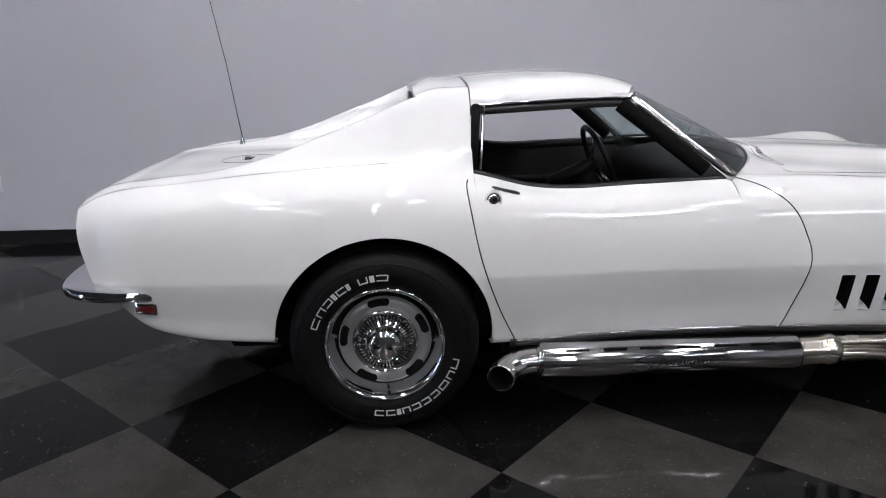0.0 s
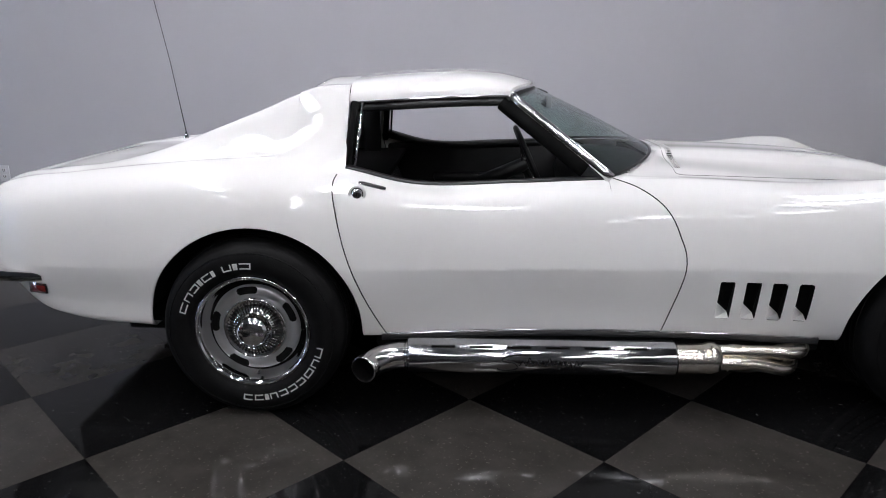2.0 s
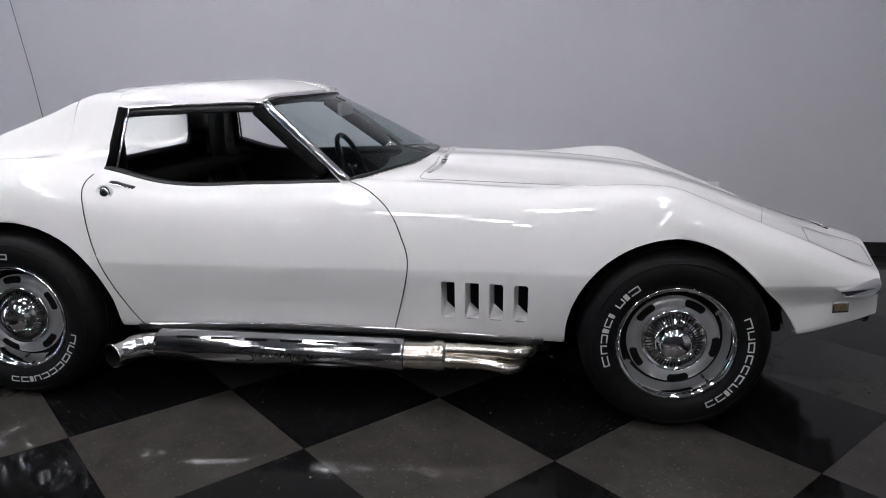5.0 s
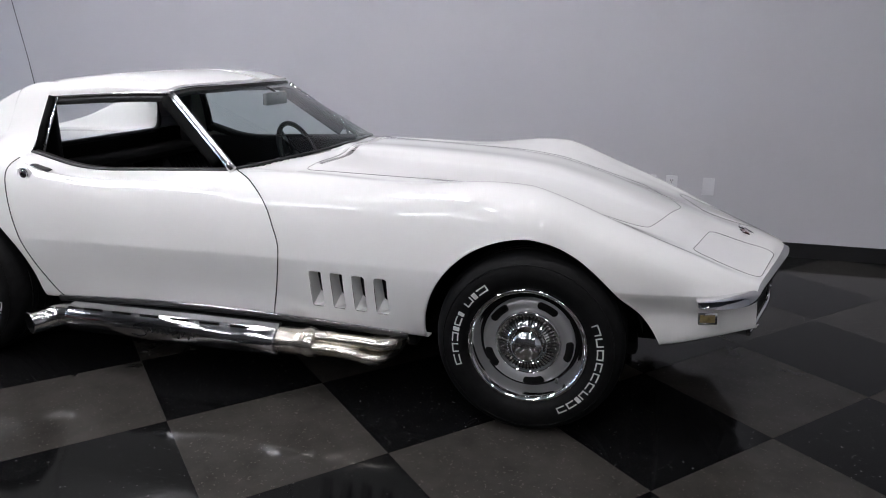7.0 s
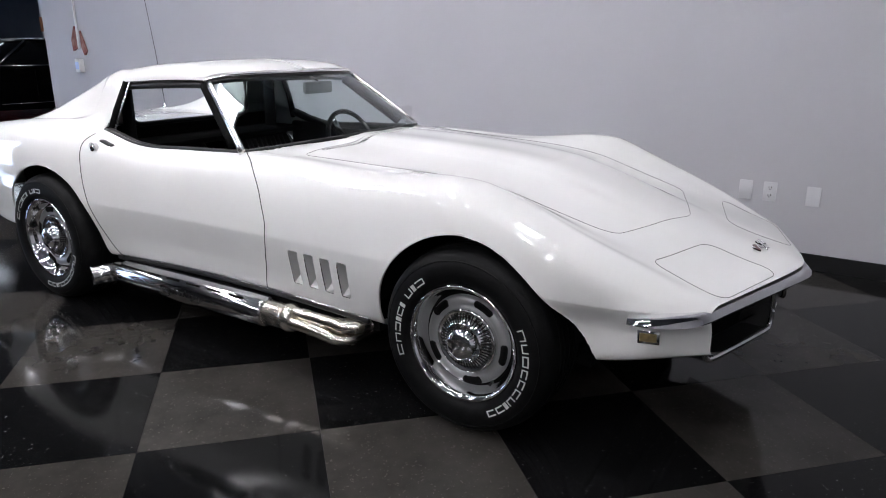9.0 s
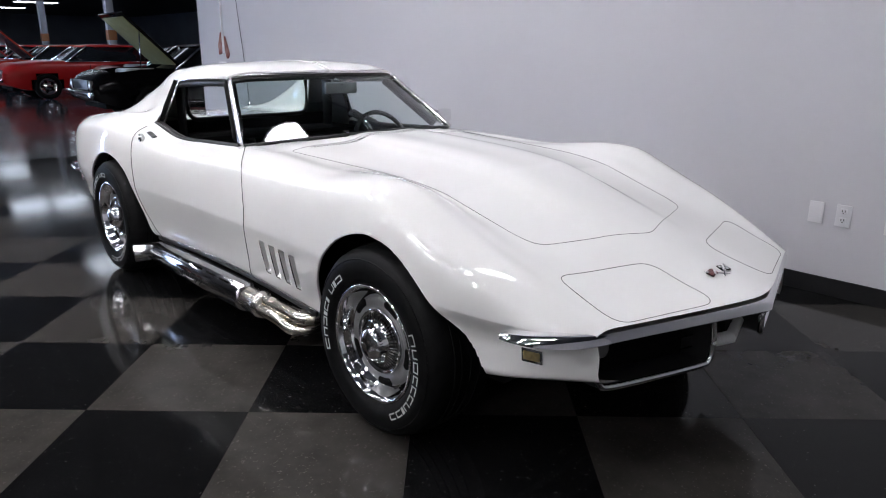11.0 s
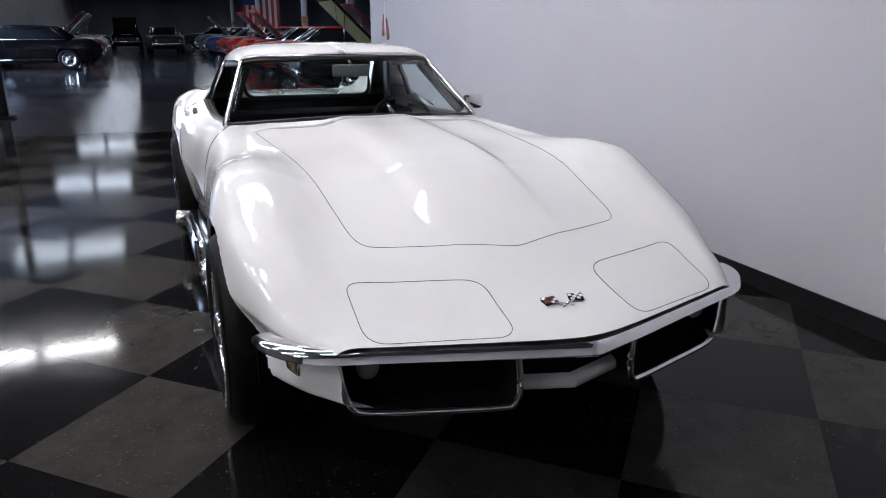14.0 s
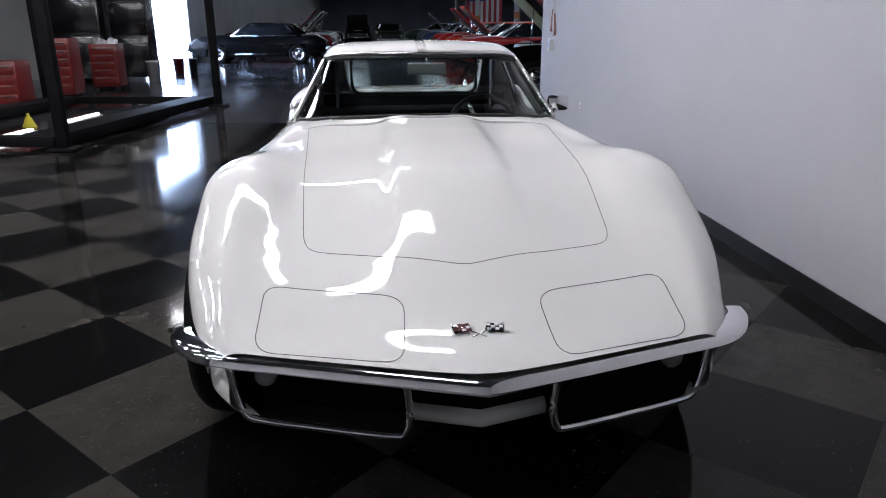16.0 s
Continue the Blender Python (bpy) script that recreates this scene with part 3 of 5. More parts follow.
for sign in (-1, 1):
    bm = bmesh.new()
    pts = [on_side(x, float(sill_z(x)) + 0.012, sign, 0.002) for x in span(-0.80, 0.80, 0.05)]
    mk("rocker_trim", *tube([(p[0], p[1], p[2] - 0.012) for p in pts if p], 0.014, 8, flat=0.6), BLACK, car, "thin black rocker trim")
    mk("rocker_bead", *tube([(p[0], p[1] + sign * 0.004, p[2] - 0.001) for p in pts if p], 0.0028, 6), CHROME, car, "thin chrome bead along the sill")
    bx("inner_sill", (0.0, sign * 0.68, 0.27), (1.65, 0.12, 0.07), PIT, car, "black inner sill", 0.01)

# roof: two lift-out panels either side of a narrow bar
roof_mid = crv((-0.95, 1.2175), (-0.8, 1.232), (-0.62, 1.241), (-0.45, 1.24), (-0.32, 1.226), (-0.2, 1.194))
roof_edge_z = crv((-0.95, 1.142), (-0.7, 1.158), (-0.45, 1.168), (-0.2, 1.168))
ROOF_Y = crv((-0.95, 0.54), (-0.7, 0.545), (-0.45, 0.532), (-0.2, 0.51))


def roof_point(u, w, drop=0.0):
    """u: 0 at the hoop, 1 at the windshield; w: -1 to 1 across."""
    front = -0.205 - 0.125 * abs(w) ** 2.2
    x = -0.926 + (front + 0.926) * u
    e = float(ROOF_Y(x))
    z = float(roof_mid(-0.926 + (-0.205 + 0.926) * u))
    ez = float(roof_edge_z(x))
    k = 0.33 * abs(w) ** 2 + 0.67 * abs(w) ** 15
    return (x, e * w, z + (ez - z) * k - drop)


for sign in (-1, 1):
    nu, nw = 36, 30
    top = [roof_point(i / nu, sign * (0.05 + 0.95 * j / nw)) for i in range(nu + 1) for j in range(nw + 1)]
    low = [roof_point(i / nu, sign * (0.05 + 0.95 * j / nw), 0.02) for i in range(nu + 1) for j in range(nw + 1)]
    m = nw + 1
    k = len(top)
    fs = []
    for i in range(nu):
        for j in range(nw):
            q = (i * m + j, i * m + j + 1, (i + 1) * m + j + 1, (i + 1) * m + j)
            fs.append(q)
            fs.append(tuple(v + k for v in q[::-1]))
    edge = [i * m for i in range(nu + 1)] + [nu * m + j for j in range(1, m)] + [i * m + nw for i in range(nu - 1, -1, -1)] + [j for j in range(nw - 1, 0, -1)]
    for a, b in zip(edge, edge[1:] + edge[:1]):
        fs.append((a, b, b + k, a + k))
    ob = mk("roof_panel", top + low, fs, PAINT, car, "white lift-out roof panel")
    ob.data.set_sharp_from_angle(angle=radians(50))
    rail = [roof_point(i / 30, sign * 1.0, 0.016) for i in range(31)]
    mk("drip_rail", *tube([(p[0], p[1] + sign * 0.002, p[2]) for p in rail], 0.0035, 6), CHROME, car, "thin chrome drip rail")
    mk("weatherstrip", *tube([(p[0], p[1] - sign * 0.012, p[2] - 0.022) for p in rail], 0.016, 8), BLACK, car, "black rubber weatherstrip")
bar = [roof_point(i / 20, 0.0, 0.014) for i in range(20)]
mk("roof_bar", *tube(bar, 0.03, 10, flat=0.35, up=(0, 1, 0)), PAINT, car, "narrow white bar between the roof panels")
head = [roof_point(1, w, 0.014) for w in np.linspace(-1, 1, 41)]
mk("windshield_header", *tube([(p[0] + 0.006, p[1], p[2]) for p in head], 0.006, 8), CHROME, car, "chrome strip above the windshield")
mk("header_seal", *tube([(p[0] + 0.002, p[1], p[2] - 0.02) for p in head], 0.013, 8), BLACK, car, "black header seal")

# windshield and pillars
def ws_point(u, w):
    """u: 0 at the cowl, 1 at the header; w: -1 to 1 across."""
    b = np.array((0.305 - 0.275 * abs(w) ** 2.2, 0.655 * w, 0.922 - 0.05 * w * w))
    t = np.array(roof_point(1, w * 0.985, 0.026)) + np.array((0.006, 0, 0))
    return b + (t - b) * u + np.array((0.004, 0, 0.004)) * math.sin(math.pi * u) * (1 - abs(w) ** 4)


nw, nu = 40, 12
grid = [ws_point(i / nu, -1 + 2 * j / nw) for i in range(nu + 1) for j in range(nw + 1)]
gf = [(i * (nw + 1) + j, i * (nw + 1) + j + 1, (i + 1) * (nw + 1) + j + 1, (i + 1) * (nw + 1) + j) for i in range(nu) for j in range(nw)]
ws = mk("windshield", grid, gf, WINDSHIELD, car, "curved lightly tinted windshield glass")
ws.visible_shadow = False
mk("windshield_seal", *tube([ws_point(-0.005, w) for w in np.linspace(-1, 1, 41)], 0.006, 8), BLACK, car, "black rubber seal at the windshield foot")
for sign in (-1, 1):
    line = [ws_point(u, sign * 1.0) for u in np.linspace(-0.02, 1.0, 14)]
    mk("pillar_trim", *tube([(p[0] + 0.002, p[1] + sign * 0.006, p[2]) for p in line], 0.02, 10, flat=0.6, up=(0.5, 0, 0.85)), BRUSHED, car, "bright chrome windshield pillar trim")
    mk("pillar", *tube([(p[0] - 0.035, p[1] - sign * 0.012, p[2] - 0.02) for p in line[2:]], 0.03, 8), PIT, car, "black inner windshield pillar")
    # rear edge of the side window
    mk("window_post", *tube([(-0.935, sign * 0.655, 0.86), (-0.92, sign * 0.61, 0.99), (-0.905, sign * 0.545, 1.13)], 0.016, 8), PIT, car, "black window post")
    mk("window_channel", *tube([(-0.905, sign * 0.65, 0.87), (-0.892, sign * 0.605, 0.99), (-0.88, sign * 0.545, 1.125)], 0.006, 6), CHROME, car, "thin bright window channel")
    sill = [(float(x), sign * (float(crest_y(x)) - 0.006), float(crest_z(x)) + 0.001) for x in span(-0.93, 0.03, 0.03)]
    mk("window_sill_strip", *tube(sill, 0.009, 8), BLACK, car, "black rubber strip on the window sill")
# cowl panel between hood and windshield
cw = []
for i in range(5):
    for j in range(33):
        w = -1 + 2 * j / 32
        a, b = np.array(ws_point(-0.02, w)) + np.array((0.01, 0, -0.006)), None
        h = on_top(0.33 - 0.04 * abs(w) ** 2.0, 0.645 * w)
        b = np.array(h) if h is not None else a + np.array((0.07, 0, -0.01))
        cw.append(a + (b - a) * i / 4 + np.array((0, 0, 0.002 * math.sin(math.pi * i / 4) + 0.001)))
mk("cowl_panel", cw, [(i * 33 + j, i * 33 + j + 1, (i + 1) * 33 + j + 1, (i + 1) * 33 + j) for i in range(4) for j in range(32)], PAINT, car, "white cowl panel below the windshield")
# rear window and its frame
mk("rear_window_glass", [(-1.1 - 0.012 * (1 - (y / 0.42) ** 2), y, z) for z in (0.9, 1.16) for y in np.linspace(-0.42, 0.42, 13)], [(j, j + 1, j + 14, j + 13) for j in range(12)], REARGLASS, car, "upright rear window glass").visible_shadow = False
mk("rear_window_frame", *tube([(-1.1, y, z) for y, z in rounded_rect(0, 1.02, 0.82, 0.26, 0.06)], 0.013, 8, True), BLACK, car, "black rear window frame")

# ---- wheels ----


def letters(spans, r0, r1, yy, stroke):
    """Raised block marks along an arc of the sidewall: hollow rounded cells, one for each character."""
    vs, fs = [], []
    for a0, a1, hollow in spans:
        def P(a, r):
            return (r * math.cos(radians(a)), yy, r * math.sin(radians(a)))
        w = stroke / ((r0 + r1) / 2) * 57.3
        cells = [(a0, a1, r0, r1)] if not hollow else [(a0, a0 + w, r0, r1), (a1 - w, a1, r0, r1), (a0, a1, r0, r0 + stroke), (a0, a1, r1 - stroke, r1)]
        drop = int(abs(a0) * 7) % 5
        quads = [q for k, q in enumerate(cells) if not (hollow and k == drop)]
        for b0, b1, s0, s1 in quads:
            k = len(vs)
            m = max(1, int(abs(b1 - b0) / 3))
            for t in range(m + 1):
                a = b0 + (b1 - b0) * t / m
                vs += [P(a, s0), P(a, s1)]
            fs += [(k + 2 * t, k + 2 * t + 1, k + 2 * t + 3, k + 2 * t + 2) for t in range(m)]
    return vs, fs


def word(a0, a1, widths):
    """Split an arc into characters of the given widths (0: a gap, negative: a plain bar)."""
    total = sum(abs(w) if w else 0.6 for w in widths)
    k = (a1 - a0) / total
    out, a = [], a0
    for w in widths:
        ww = (abs(w) if w else 0.6) * k
        if w:
            out.append((a + ww * 0.1, a + ww * 0.9, w > 0))
        a += ww
    return out


def wheel():
    """A wheel about its own centre; its outer face looks towards negative y."""
    root = thing("wheel", "", "")
    tyre = [(0.205, -0.035), (0.215, -0.058), (0.235, -0.068), (0.262, -0.072), (0.29, -0.068), (0.312, -0.056), (0.327, -0.036), (0.334, -0.012), (0.335, 0.03), (0.335, 0.13), (0.334, 0.172), (0.327, 0.196), (0.30, 0.22), (0.25, 0.228), (0.205, 0.2)]
    t = mk("tyre", *lathe(tyre, 96), RUBBER, root, "black radial tyre with raised white lettering")
    ring = []
    for g in (0.02, 0.05, 0.09, 0.13):
        ring.append(tube([(0.3355 * math.cos(a), g, 0.3355 * math.sin(a)) for a in np.linspace(0, 2 * math.pi, 72, endpoint=False)], 0.004, 4, True))
    mk("tread_groove", *join(*ring), PIT, root)
    mk("sidewall_ring", *tube([(0.298 * math.cos(a), -0.0655, 0.298 * math.sin(a)) for a in np.linspace(0, 2 * math.pi, 96, endpoint=False)], 0.0018, 4, True), RUBBER, root)
    for spans in (word(87, 166, (1.2, -0.5, 1, 0, -0.4, 1, -0.45, 1, 1, 1.2)), word(-99, -9, (1, 1, -0.45, 0.9, 1, 1, 1, 1.2, 1, 1.2))):
        for sp in spans:
            mk("sidewall_mark", *letters([sp], 0.241, 0.264, -0.0738, 0.0047), LETTER, root)
    trim = [(0.21, -0.05), (0.212, -0.056), (0.207, -0.061), (0.2, -0.058), (0.195, -0.05), (0.19, -0.034), (0.184, -0.016), (0.176, -0.002), (0.17, 0.004), (0.162, 0.006)]
    mk("trim_ring", *lathe(trim, 80), CHROME, root, "polished chrome trim ring")
    disc = [(0.168, 0.012), (0.165, 0.0), (0.16, -0.012), (0.153, -0.018), (0.14, -0.02), (0.126, -0.016), (0.115, -0.006), (0.0, 0.0)]
    mk("rim", *lathe(disc, 72), SILVER, root, "silver slotted rally rim")
    # near-black ring paints the shade between trim ring and rim
    mk("rim_shadow_groove", *tube([(0.1665 * math.cos(a), 0.004, 0.1665 * math.sin(a)) for a in np.linspace(0, 2 * math.pi, 72, endpoint=False)], 0.006, 6, True), PIT, root)
    for k in range(5):
        a0 = radians(100 + 72 * k)
        pts = [(0.146 * math.cos(a0 + d), -0.0175, 0.146 * math.sin(a0 + d)) for d in np.linspace(-0.26, 0.26, 11)]
        mk("rim_slot", *tube(pts, [0.0028] + [0.0048] * 9 + [0.0028], 12, flat=2.9, up=(0, 1, 0)), PIT, root, "dark ventilation slot")
    cap = [(0.117, -0.004), (0.118, -0.018), (0.114, -0.026), (0.108, -0.027), (0.104, -0.02), (0.068, -0.034), (0.064, -0.044), (0.06, -0.05), (0.056, -0.062), (0.046, -0.071), (0.024, -0.077), (0.0, -0.078)]
    c = mk("centre_cap", *lathe(cap, 60), CHROME, root, "finned chrome centre cap")
    fins = []
    for k in range(48):
        a = 2 * math.pi * k / 48
        ca, sa = math.cos(a), math.sin(a)
        p = [(r * ca - w * sa, o, r * sa + w * ca) for r, o, w in ((0.069, -0.0348, 0.0017), (0.102, -0.0219, 0.0026), (0.102, -0.0219, -0.0026), (0.069, -0.0348, -0.0017))]
        fins.append((p, [(0, 1, 2, 3)]))
    mk("cap_fin", *join(*fins), PIT, root, "", False)
    rib = []
    for k in range(40):
        a = 2 * math.pi * k / 40
        ca, sa = math.cos(a), math.sin(a)
        p = [(r * ca - w * sa, o - 0.0006, r * sa + w * ca) for r, o, w in ((0.0602, -0.0505, 0.0014), (0.0566, -0.0615, 0.0014), (0.0566, -0.0615, -0.0014), (0.0602, -0.0505, -0.0014))]
        rib.append((p, [(0, 1, 2, 3)]))
    mk("cap_rib", *join(*rib), PIT, root, "", False)
    mk("valve_stem", *tube([(0.012, -0.02, -0.165), (0.013, -0.045, -0.168)], 0.005, 8), BLACK, root)
    return root


first = wheel()
for key in ("label", "category"):
    if key in first.keys():
        del first[key]
first.parent = car
first.matrix_basis = pose(REAR_X, -0.81, TR, 0, 2, 0)
for x, y, turn in ((FRONT_X, -0.80, -36), (REAR_X, 0.81, 70), (FRONT_X, 0.80, 140)):
    w = copy_thing(first, pose(x, y, TR) @ pose(0, 0, 0, 0, 0, 180 if y > 0 else 0) @ pose(0, 0, 0, 0, turn, 0))

# ---- side pipes ----
for sign in (-1, 1):
    R = 0.066
    yc, zc = sign * 0.80, 0.225
    pipe = mk("side_pipe", *tube([(x, yc, zc) for x in (-0.70, -0.69, 0.27, 0.28)], [R - 0.004, R, R, R - 0.004], 40), PIPE, car, "polished chrome side pipe shield with slots along its top")
    for vf in [tube([(x0, yc + sign * R * 0.62, zc + R * 0.79), (x0 + 0.085, yc + sign * R * 0.62, zc + R * 0.79)], 0.005, 6) for x0 in (-0.61, -0.47, -0.335, -0.195, -0.055, 0.085)]:
        mk("pipe_slot", *vf, PIT, pipe)
    def script(x, v):
        a = math.asin(max(-0.99, min(0.99, v / R)))
        return (x, yc + sign * (R * math.cos(a) + 0.0005), zc + v)
    strokes = [tube(smoothed([script(-0.30 + dx, dv) for dx, dv in ((0.05, 0.03), (-0.02, 0.028), (-0.055, 0.012), (-0.01, 0.002), (0.0, -0.02), (-0.04, -0.03), (-0.07, -0.022))], 6), 0.0032, 5)]
    wave = [script(-0.29 + 0.012 * k, (0.012 if k % 2 else -0.008) + (0.01 if k in (3, 9) else 0) - (0.014 if k in (12, 16) else 0)) for k in range(20)]
    strokes.append(tube(smoothed(wave, 4), 0.0024, 5))
    mk("etched_flourish", *join(*strokes), POST, pipe, "dark etched flourish on the shield")
    mk("pipe_band", *tube([(-0.712, yc, zc), (-0.69, yc, zc)], [0.05, 0.06], 24), BRUSHED, car, "polished tail pipe collar")
    out = smoothed([(-0.70, yc, zc), (-0.755, yc + sign * 0.004, zc - 0.004), (-0.80, yc + sign * 0.022, zc - 0.011), (-0.835, yc + sign * 0.055, zc - 0.018), (-0.855, yc + sign * 0.095, zc - 0.02)], 5)
    ov, of = tube(out, 0.05, 28)
    iv, jf = tube(out[-7:], 0.0465, 28)
    k = len(ov)
    lip = [((len(out) - 1) * 28 + q, (len(out) - 1) * 28 + (q + 1) % 28, k + 6 * 28 + (q + 1) % 28, k + 6 * 28 + q) for q in range(28)]
    mk("tail_pipe", list(ov) + list(iv[-28:]), of[:-2] + [tuple(v if v < k else k + (v - k) % 28 for v in f) for f in lip], BRUSHED, car, "polished turned-out tail pipe")
    mk("pipe_mouth", iv, jf[:-1], PIT, car, "black inside of the tail pipe")
    col = mk("collector", *tube(smoothed([(0.27, yc, zc), (0.33, yc, zc), (0.39, yc, zc + 0.002), (0.44, yc, zc + 0.004)], 4), [0.055] * 8 + [0.058, 0.062, 0.06, 0.056, 0.05], 28, flat=1.0), HEATED, car, "heat-tinted header collector")
    for k, (dy, dz, end) in enumerate(((0.0, 0.03, (0.74, 0.0, 0.028)), (0.028, -0.005, (0.70, 0.012, -0.03)), (-0.02, -0.032, (0.62, -0.05, -0.05)), (-0.03, 0.012, (0.78, -0.06, 0.03)))):
        x1 = end[0]
        pts = smoothed([(0.40, yc + sign * dy, zc + dz), (0.50, yc + sign * dy, zc + dz), (x1 - 0.12, yc + sign * (dy + 0.3 * (end[1] - dy)), zc + dz + 0.25 * (end[2] - dz)), (x1 - 0.03, yc + sign * (end[1]), zc + end[2]), (x1 + 0.02, yc + sign * (end[1] - 0.05), zc + end[2] + 0.005), (x1 + 0.04, yc + sign * (end[1] - 0.16), zc + end[2] + 0.03)], 6)
        mk("header_tube", *tube(pts, 0.0255, 16), HEATED, car, "heat-tinted bent exhaust tube")
    bx("pipe_bracket", (-0.5, sign * 0.72, 0.24), (0.03, 0.14, 0.02), BLACK, car)
    bx("pipe_bracket", (0.15, sign * 0.72, 0.24), (0.03, 0.14, 0.02), BLACK, car)

# ---- bumpers, grilles and lamps ----


def blade(path, profile, material, name, label, taper=0, ends=0.5):
    """Sweep a closed profile of (out, up) pairs along a path in plan."""
    P = [Vector(p) for p in path]
    vs, fs = [], []
    n = len(profile)
    for i, p in enumerate(P):
        t = (P[min(i + 1, len(P) - 1)] - P[max(i - 1, 0)])
        t.z = 0
        t.normalize()
        o = Vector((t.y, -t.x, 0))
        k = 1.0 if taper == 0 else min(1.0, 0.75 + 0.25 * min(i, len(P) - 1 - i) / taper)
        kv = 1.0 if taper == 0 else min(1.0, ends + (1 - ends) * min(i, len(P) - 1 - i) / 16)
        for a, b in profile:
            vs.append(p + o * (a * k if a < 0 else a) + Vector((0, 0, b * kv)))
    for i in range(len(P) - 1):
        for j in range(n):
            a, b = i * n, (i + 1) * n
            fs.append((a + j, a + (j + 1) % n, b + (j + 1) % n, b + j))
    fs += [tuple(range(n))[::-1], tuple((len(P) - 1) * n + j for j in range(n))]
    ob = mk(name, vs, fs, material, car, label)
    ob.data.set_sharp_from_angle(angle=radians(38))
    return ob


half = [(1.878, 0.804), (1.925, 0.797), (1.975, 0.777), (2.028, 0.738), (2.07, 0.688), (2.10, 0.62), (2.134, 0.51), (2.184, 0.355), (2.238, 0.185), (2.287, 0.03)]
fp = smoothed([(x, -y, 0.542) for x, y in half], 5)
fp = fp + [(2.296, 0.0, 0.542)] + [(p[0], -p[1], p[2]) for p in fp[::-1]]
blade(fp, [(-0.05, 0.024), (-0.008, 0.026), (0.006, 0.021), (0.013, 0.01), (0.016, -0.018), (0.006, -0.026), (-0.05, -0.024)], CHROME, "front_bumper", "slim pointed chrome front bumper", 18)
for sign in (-1, 1):
    rp = smoothed([(-2.055, sign * 0.775, 0.507), (-2.16, sign * 0.785, 0.508), (-2.28, sign * 0.765, 0.51), (-2.365, sign * 0.70, 0.51), (-2.41, sign * 0.60, 0.508), (-2.43, sign * 0.45, 0.505), (-2.43, sign * 0.28, 0.502)], 6)
    rp = rp[::-1] if sign < 0 else rp
    blade(rp, [(-0.1, 0.022), (0.0, 0.02), (0.012, 0.012), (0.016, 0.0), (0.012, -0.012), (0.0, -0.018), (-0.08, -0.014)], CHROME, "rear_bumper", "chrome rear quarter bumper")

    def gx(y):
        return 2.272 - 0.31 * abs(y)
    loop = smoothed([(gx(y), sign * y, z) for y, z in ((0.185, 0.512), (0.178, 0.42), (0.188, 0.368), (0.225, 0.356), (0.40, 0.354), (0.55, 0.357), (0.598, 0.372), (0.62, 0.43), (0.632, 0.505))], 6)
    mk("grille_surround", *tube(loop, 0.0105, 8), CHROME, car, "chrome surround of the grille opening")
    # flat near-black sheet gives the opening its dark depth
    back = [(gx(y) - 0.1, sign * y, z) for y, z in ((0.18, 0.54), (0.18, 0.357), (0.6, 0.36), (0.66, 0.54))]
    mk("grille_back", back, [(0, 1, 2, 3)], PIT, car, "near-black sheet for the unlit depth of the grille", False)
    rim = [(gx(y) - d, sign * y, z) for d in (0.0, 0.1) for y, z in ((0.18, 0.54), (0.185, 0.36), (0.6, 0.362), (0.657, 0.54))]
    mk("grille_wall", rim, [(0, 1, 5, 4), (1, 2, 6, 5), (2, 3, 7, 6)], BLACK, car, "black grille inner wall", False)
    for z in (0.4, 0.44, 0.48):
        mk("grille_bar", *tube([(gx(y) - 0.05, sign * y, z) for y in np.linspace(0.2, 0.60, 8)], 0.003, 6), PIT, car)
    mk("fog_lamp", *[(lambda vf: ([(gx(0.55) - 0.045 - q[1], sign * 0.545 + q[0], 0.462 + q[2]) for q in vf[0]], vf[1]))(lathe([(0.03, 0.02), (0.031, 0.0), (0.025, -0.007), (0.012, -0.01), (0.0, -0.011)], 24))][0], FOG, car, "round clear parking lamp")
    mk("front_valance", [(gx(y) - d, sign * y, z) for y in (0.0, 0.09, 0.175) for d, z in ((0.09, 0.405), (0.07, 0.402), (0.058, 0.39), (0.062, 0.372), (0.12, 0.362))], [(i * 5 + j, i * 5 + j + 1, (i + 1) * 5 + j + 1, (i + 1) * 5 + j) for i in range(2) for j in range(4)], PAINT, car, "white front valance between the grilles")
    # the shade under the bumper, painted as a near-black sheet
    mk("bumper_shadow_panel", [(gx(y) - 0.1, sign * y, z) for y in (0.0, 0.2) for z in (0.38, 0.55)], [(0, 1, 3, 2)], PIT, car, "near-black sheet standing in for shade below the bumper", False)
    # side markers
    def marker(name, x0, x1, z, h, material, label):
        a, b = on_side(x0, z, sign), on_side(x1, z, sign)
        if a and b:
            m = Vector(a).lerp(Vector(b), 0.5)
            ang = math.degrees(math.atan2(b[1] - a[1], b[0] - a[0]))
            r = pose(0, 0, 0, 0, 0, ang)
            fr = bx(name, m, ((x1 - x0) + 0.012, 0.016, h + 0.012), CHROME, car, label, 0.004, r)
            bx("lens", m + Vector((0, sign * 0.004, 0)), (x1 - x0 - 0.006, 0.016, h - 0.006), material, fr, "", 0.003, r)
    marker("front_side_marker", 1.888, 1.954, 0.452, 0.034, AMBER, "amber front side marker lamp")
    marker("rear_side_marker", -2.118, -2.044, 0.462, 0.03, REDLENS, "dark red rear side marker lamp")
    # lock and handle
    p = on_side(-0.873, 0.828, sign)
    if p:
        p = (p[0], p[1] + sign * 0.005, p[2])
        vf = lathe([(0.03, 0.012), (0.031, -0.001), (0.026, -0.004), (0.0225, 0.001)], 28)
        mk("lock_ring", [(p[0] + q[0], p[1] - sign * (q[1]), p[2] + q[2]) for q in vf[0]], vf[1], PAINT, car, "white ring of the door lock")
        vf = lathe([(0.0225, 0.001), (0.019, 0.0)], 28)
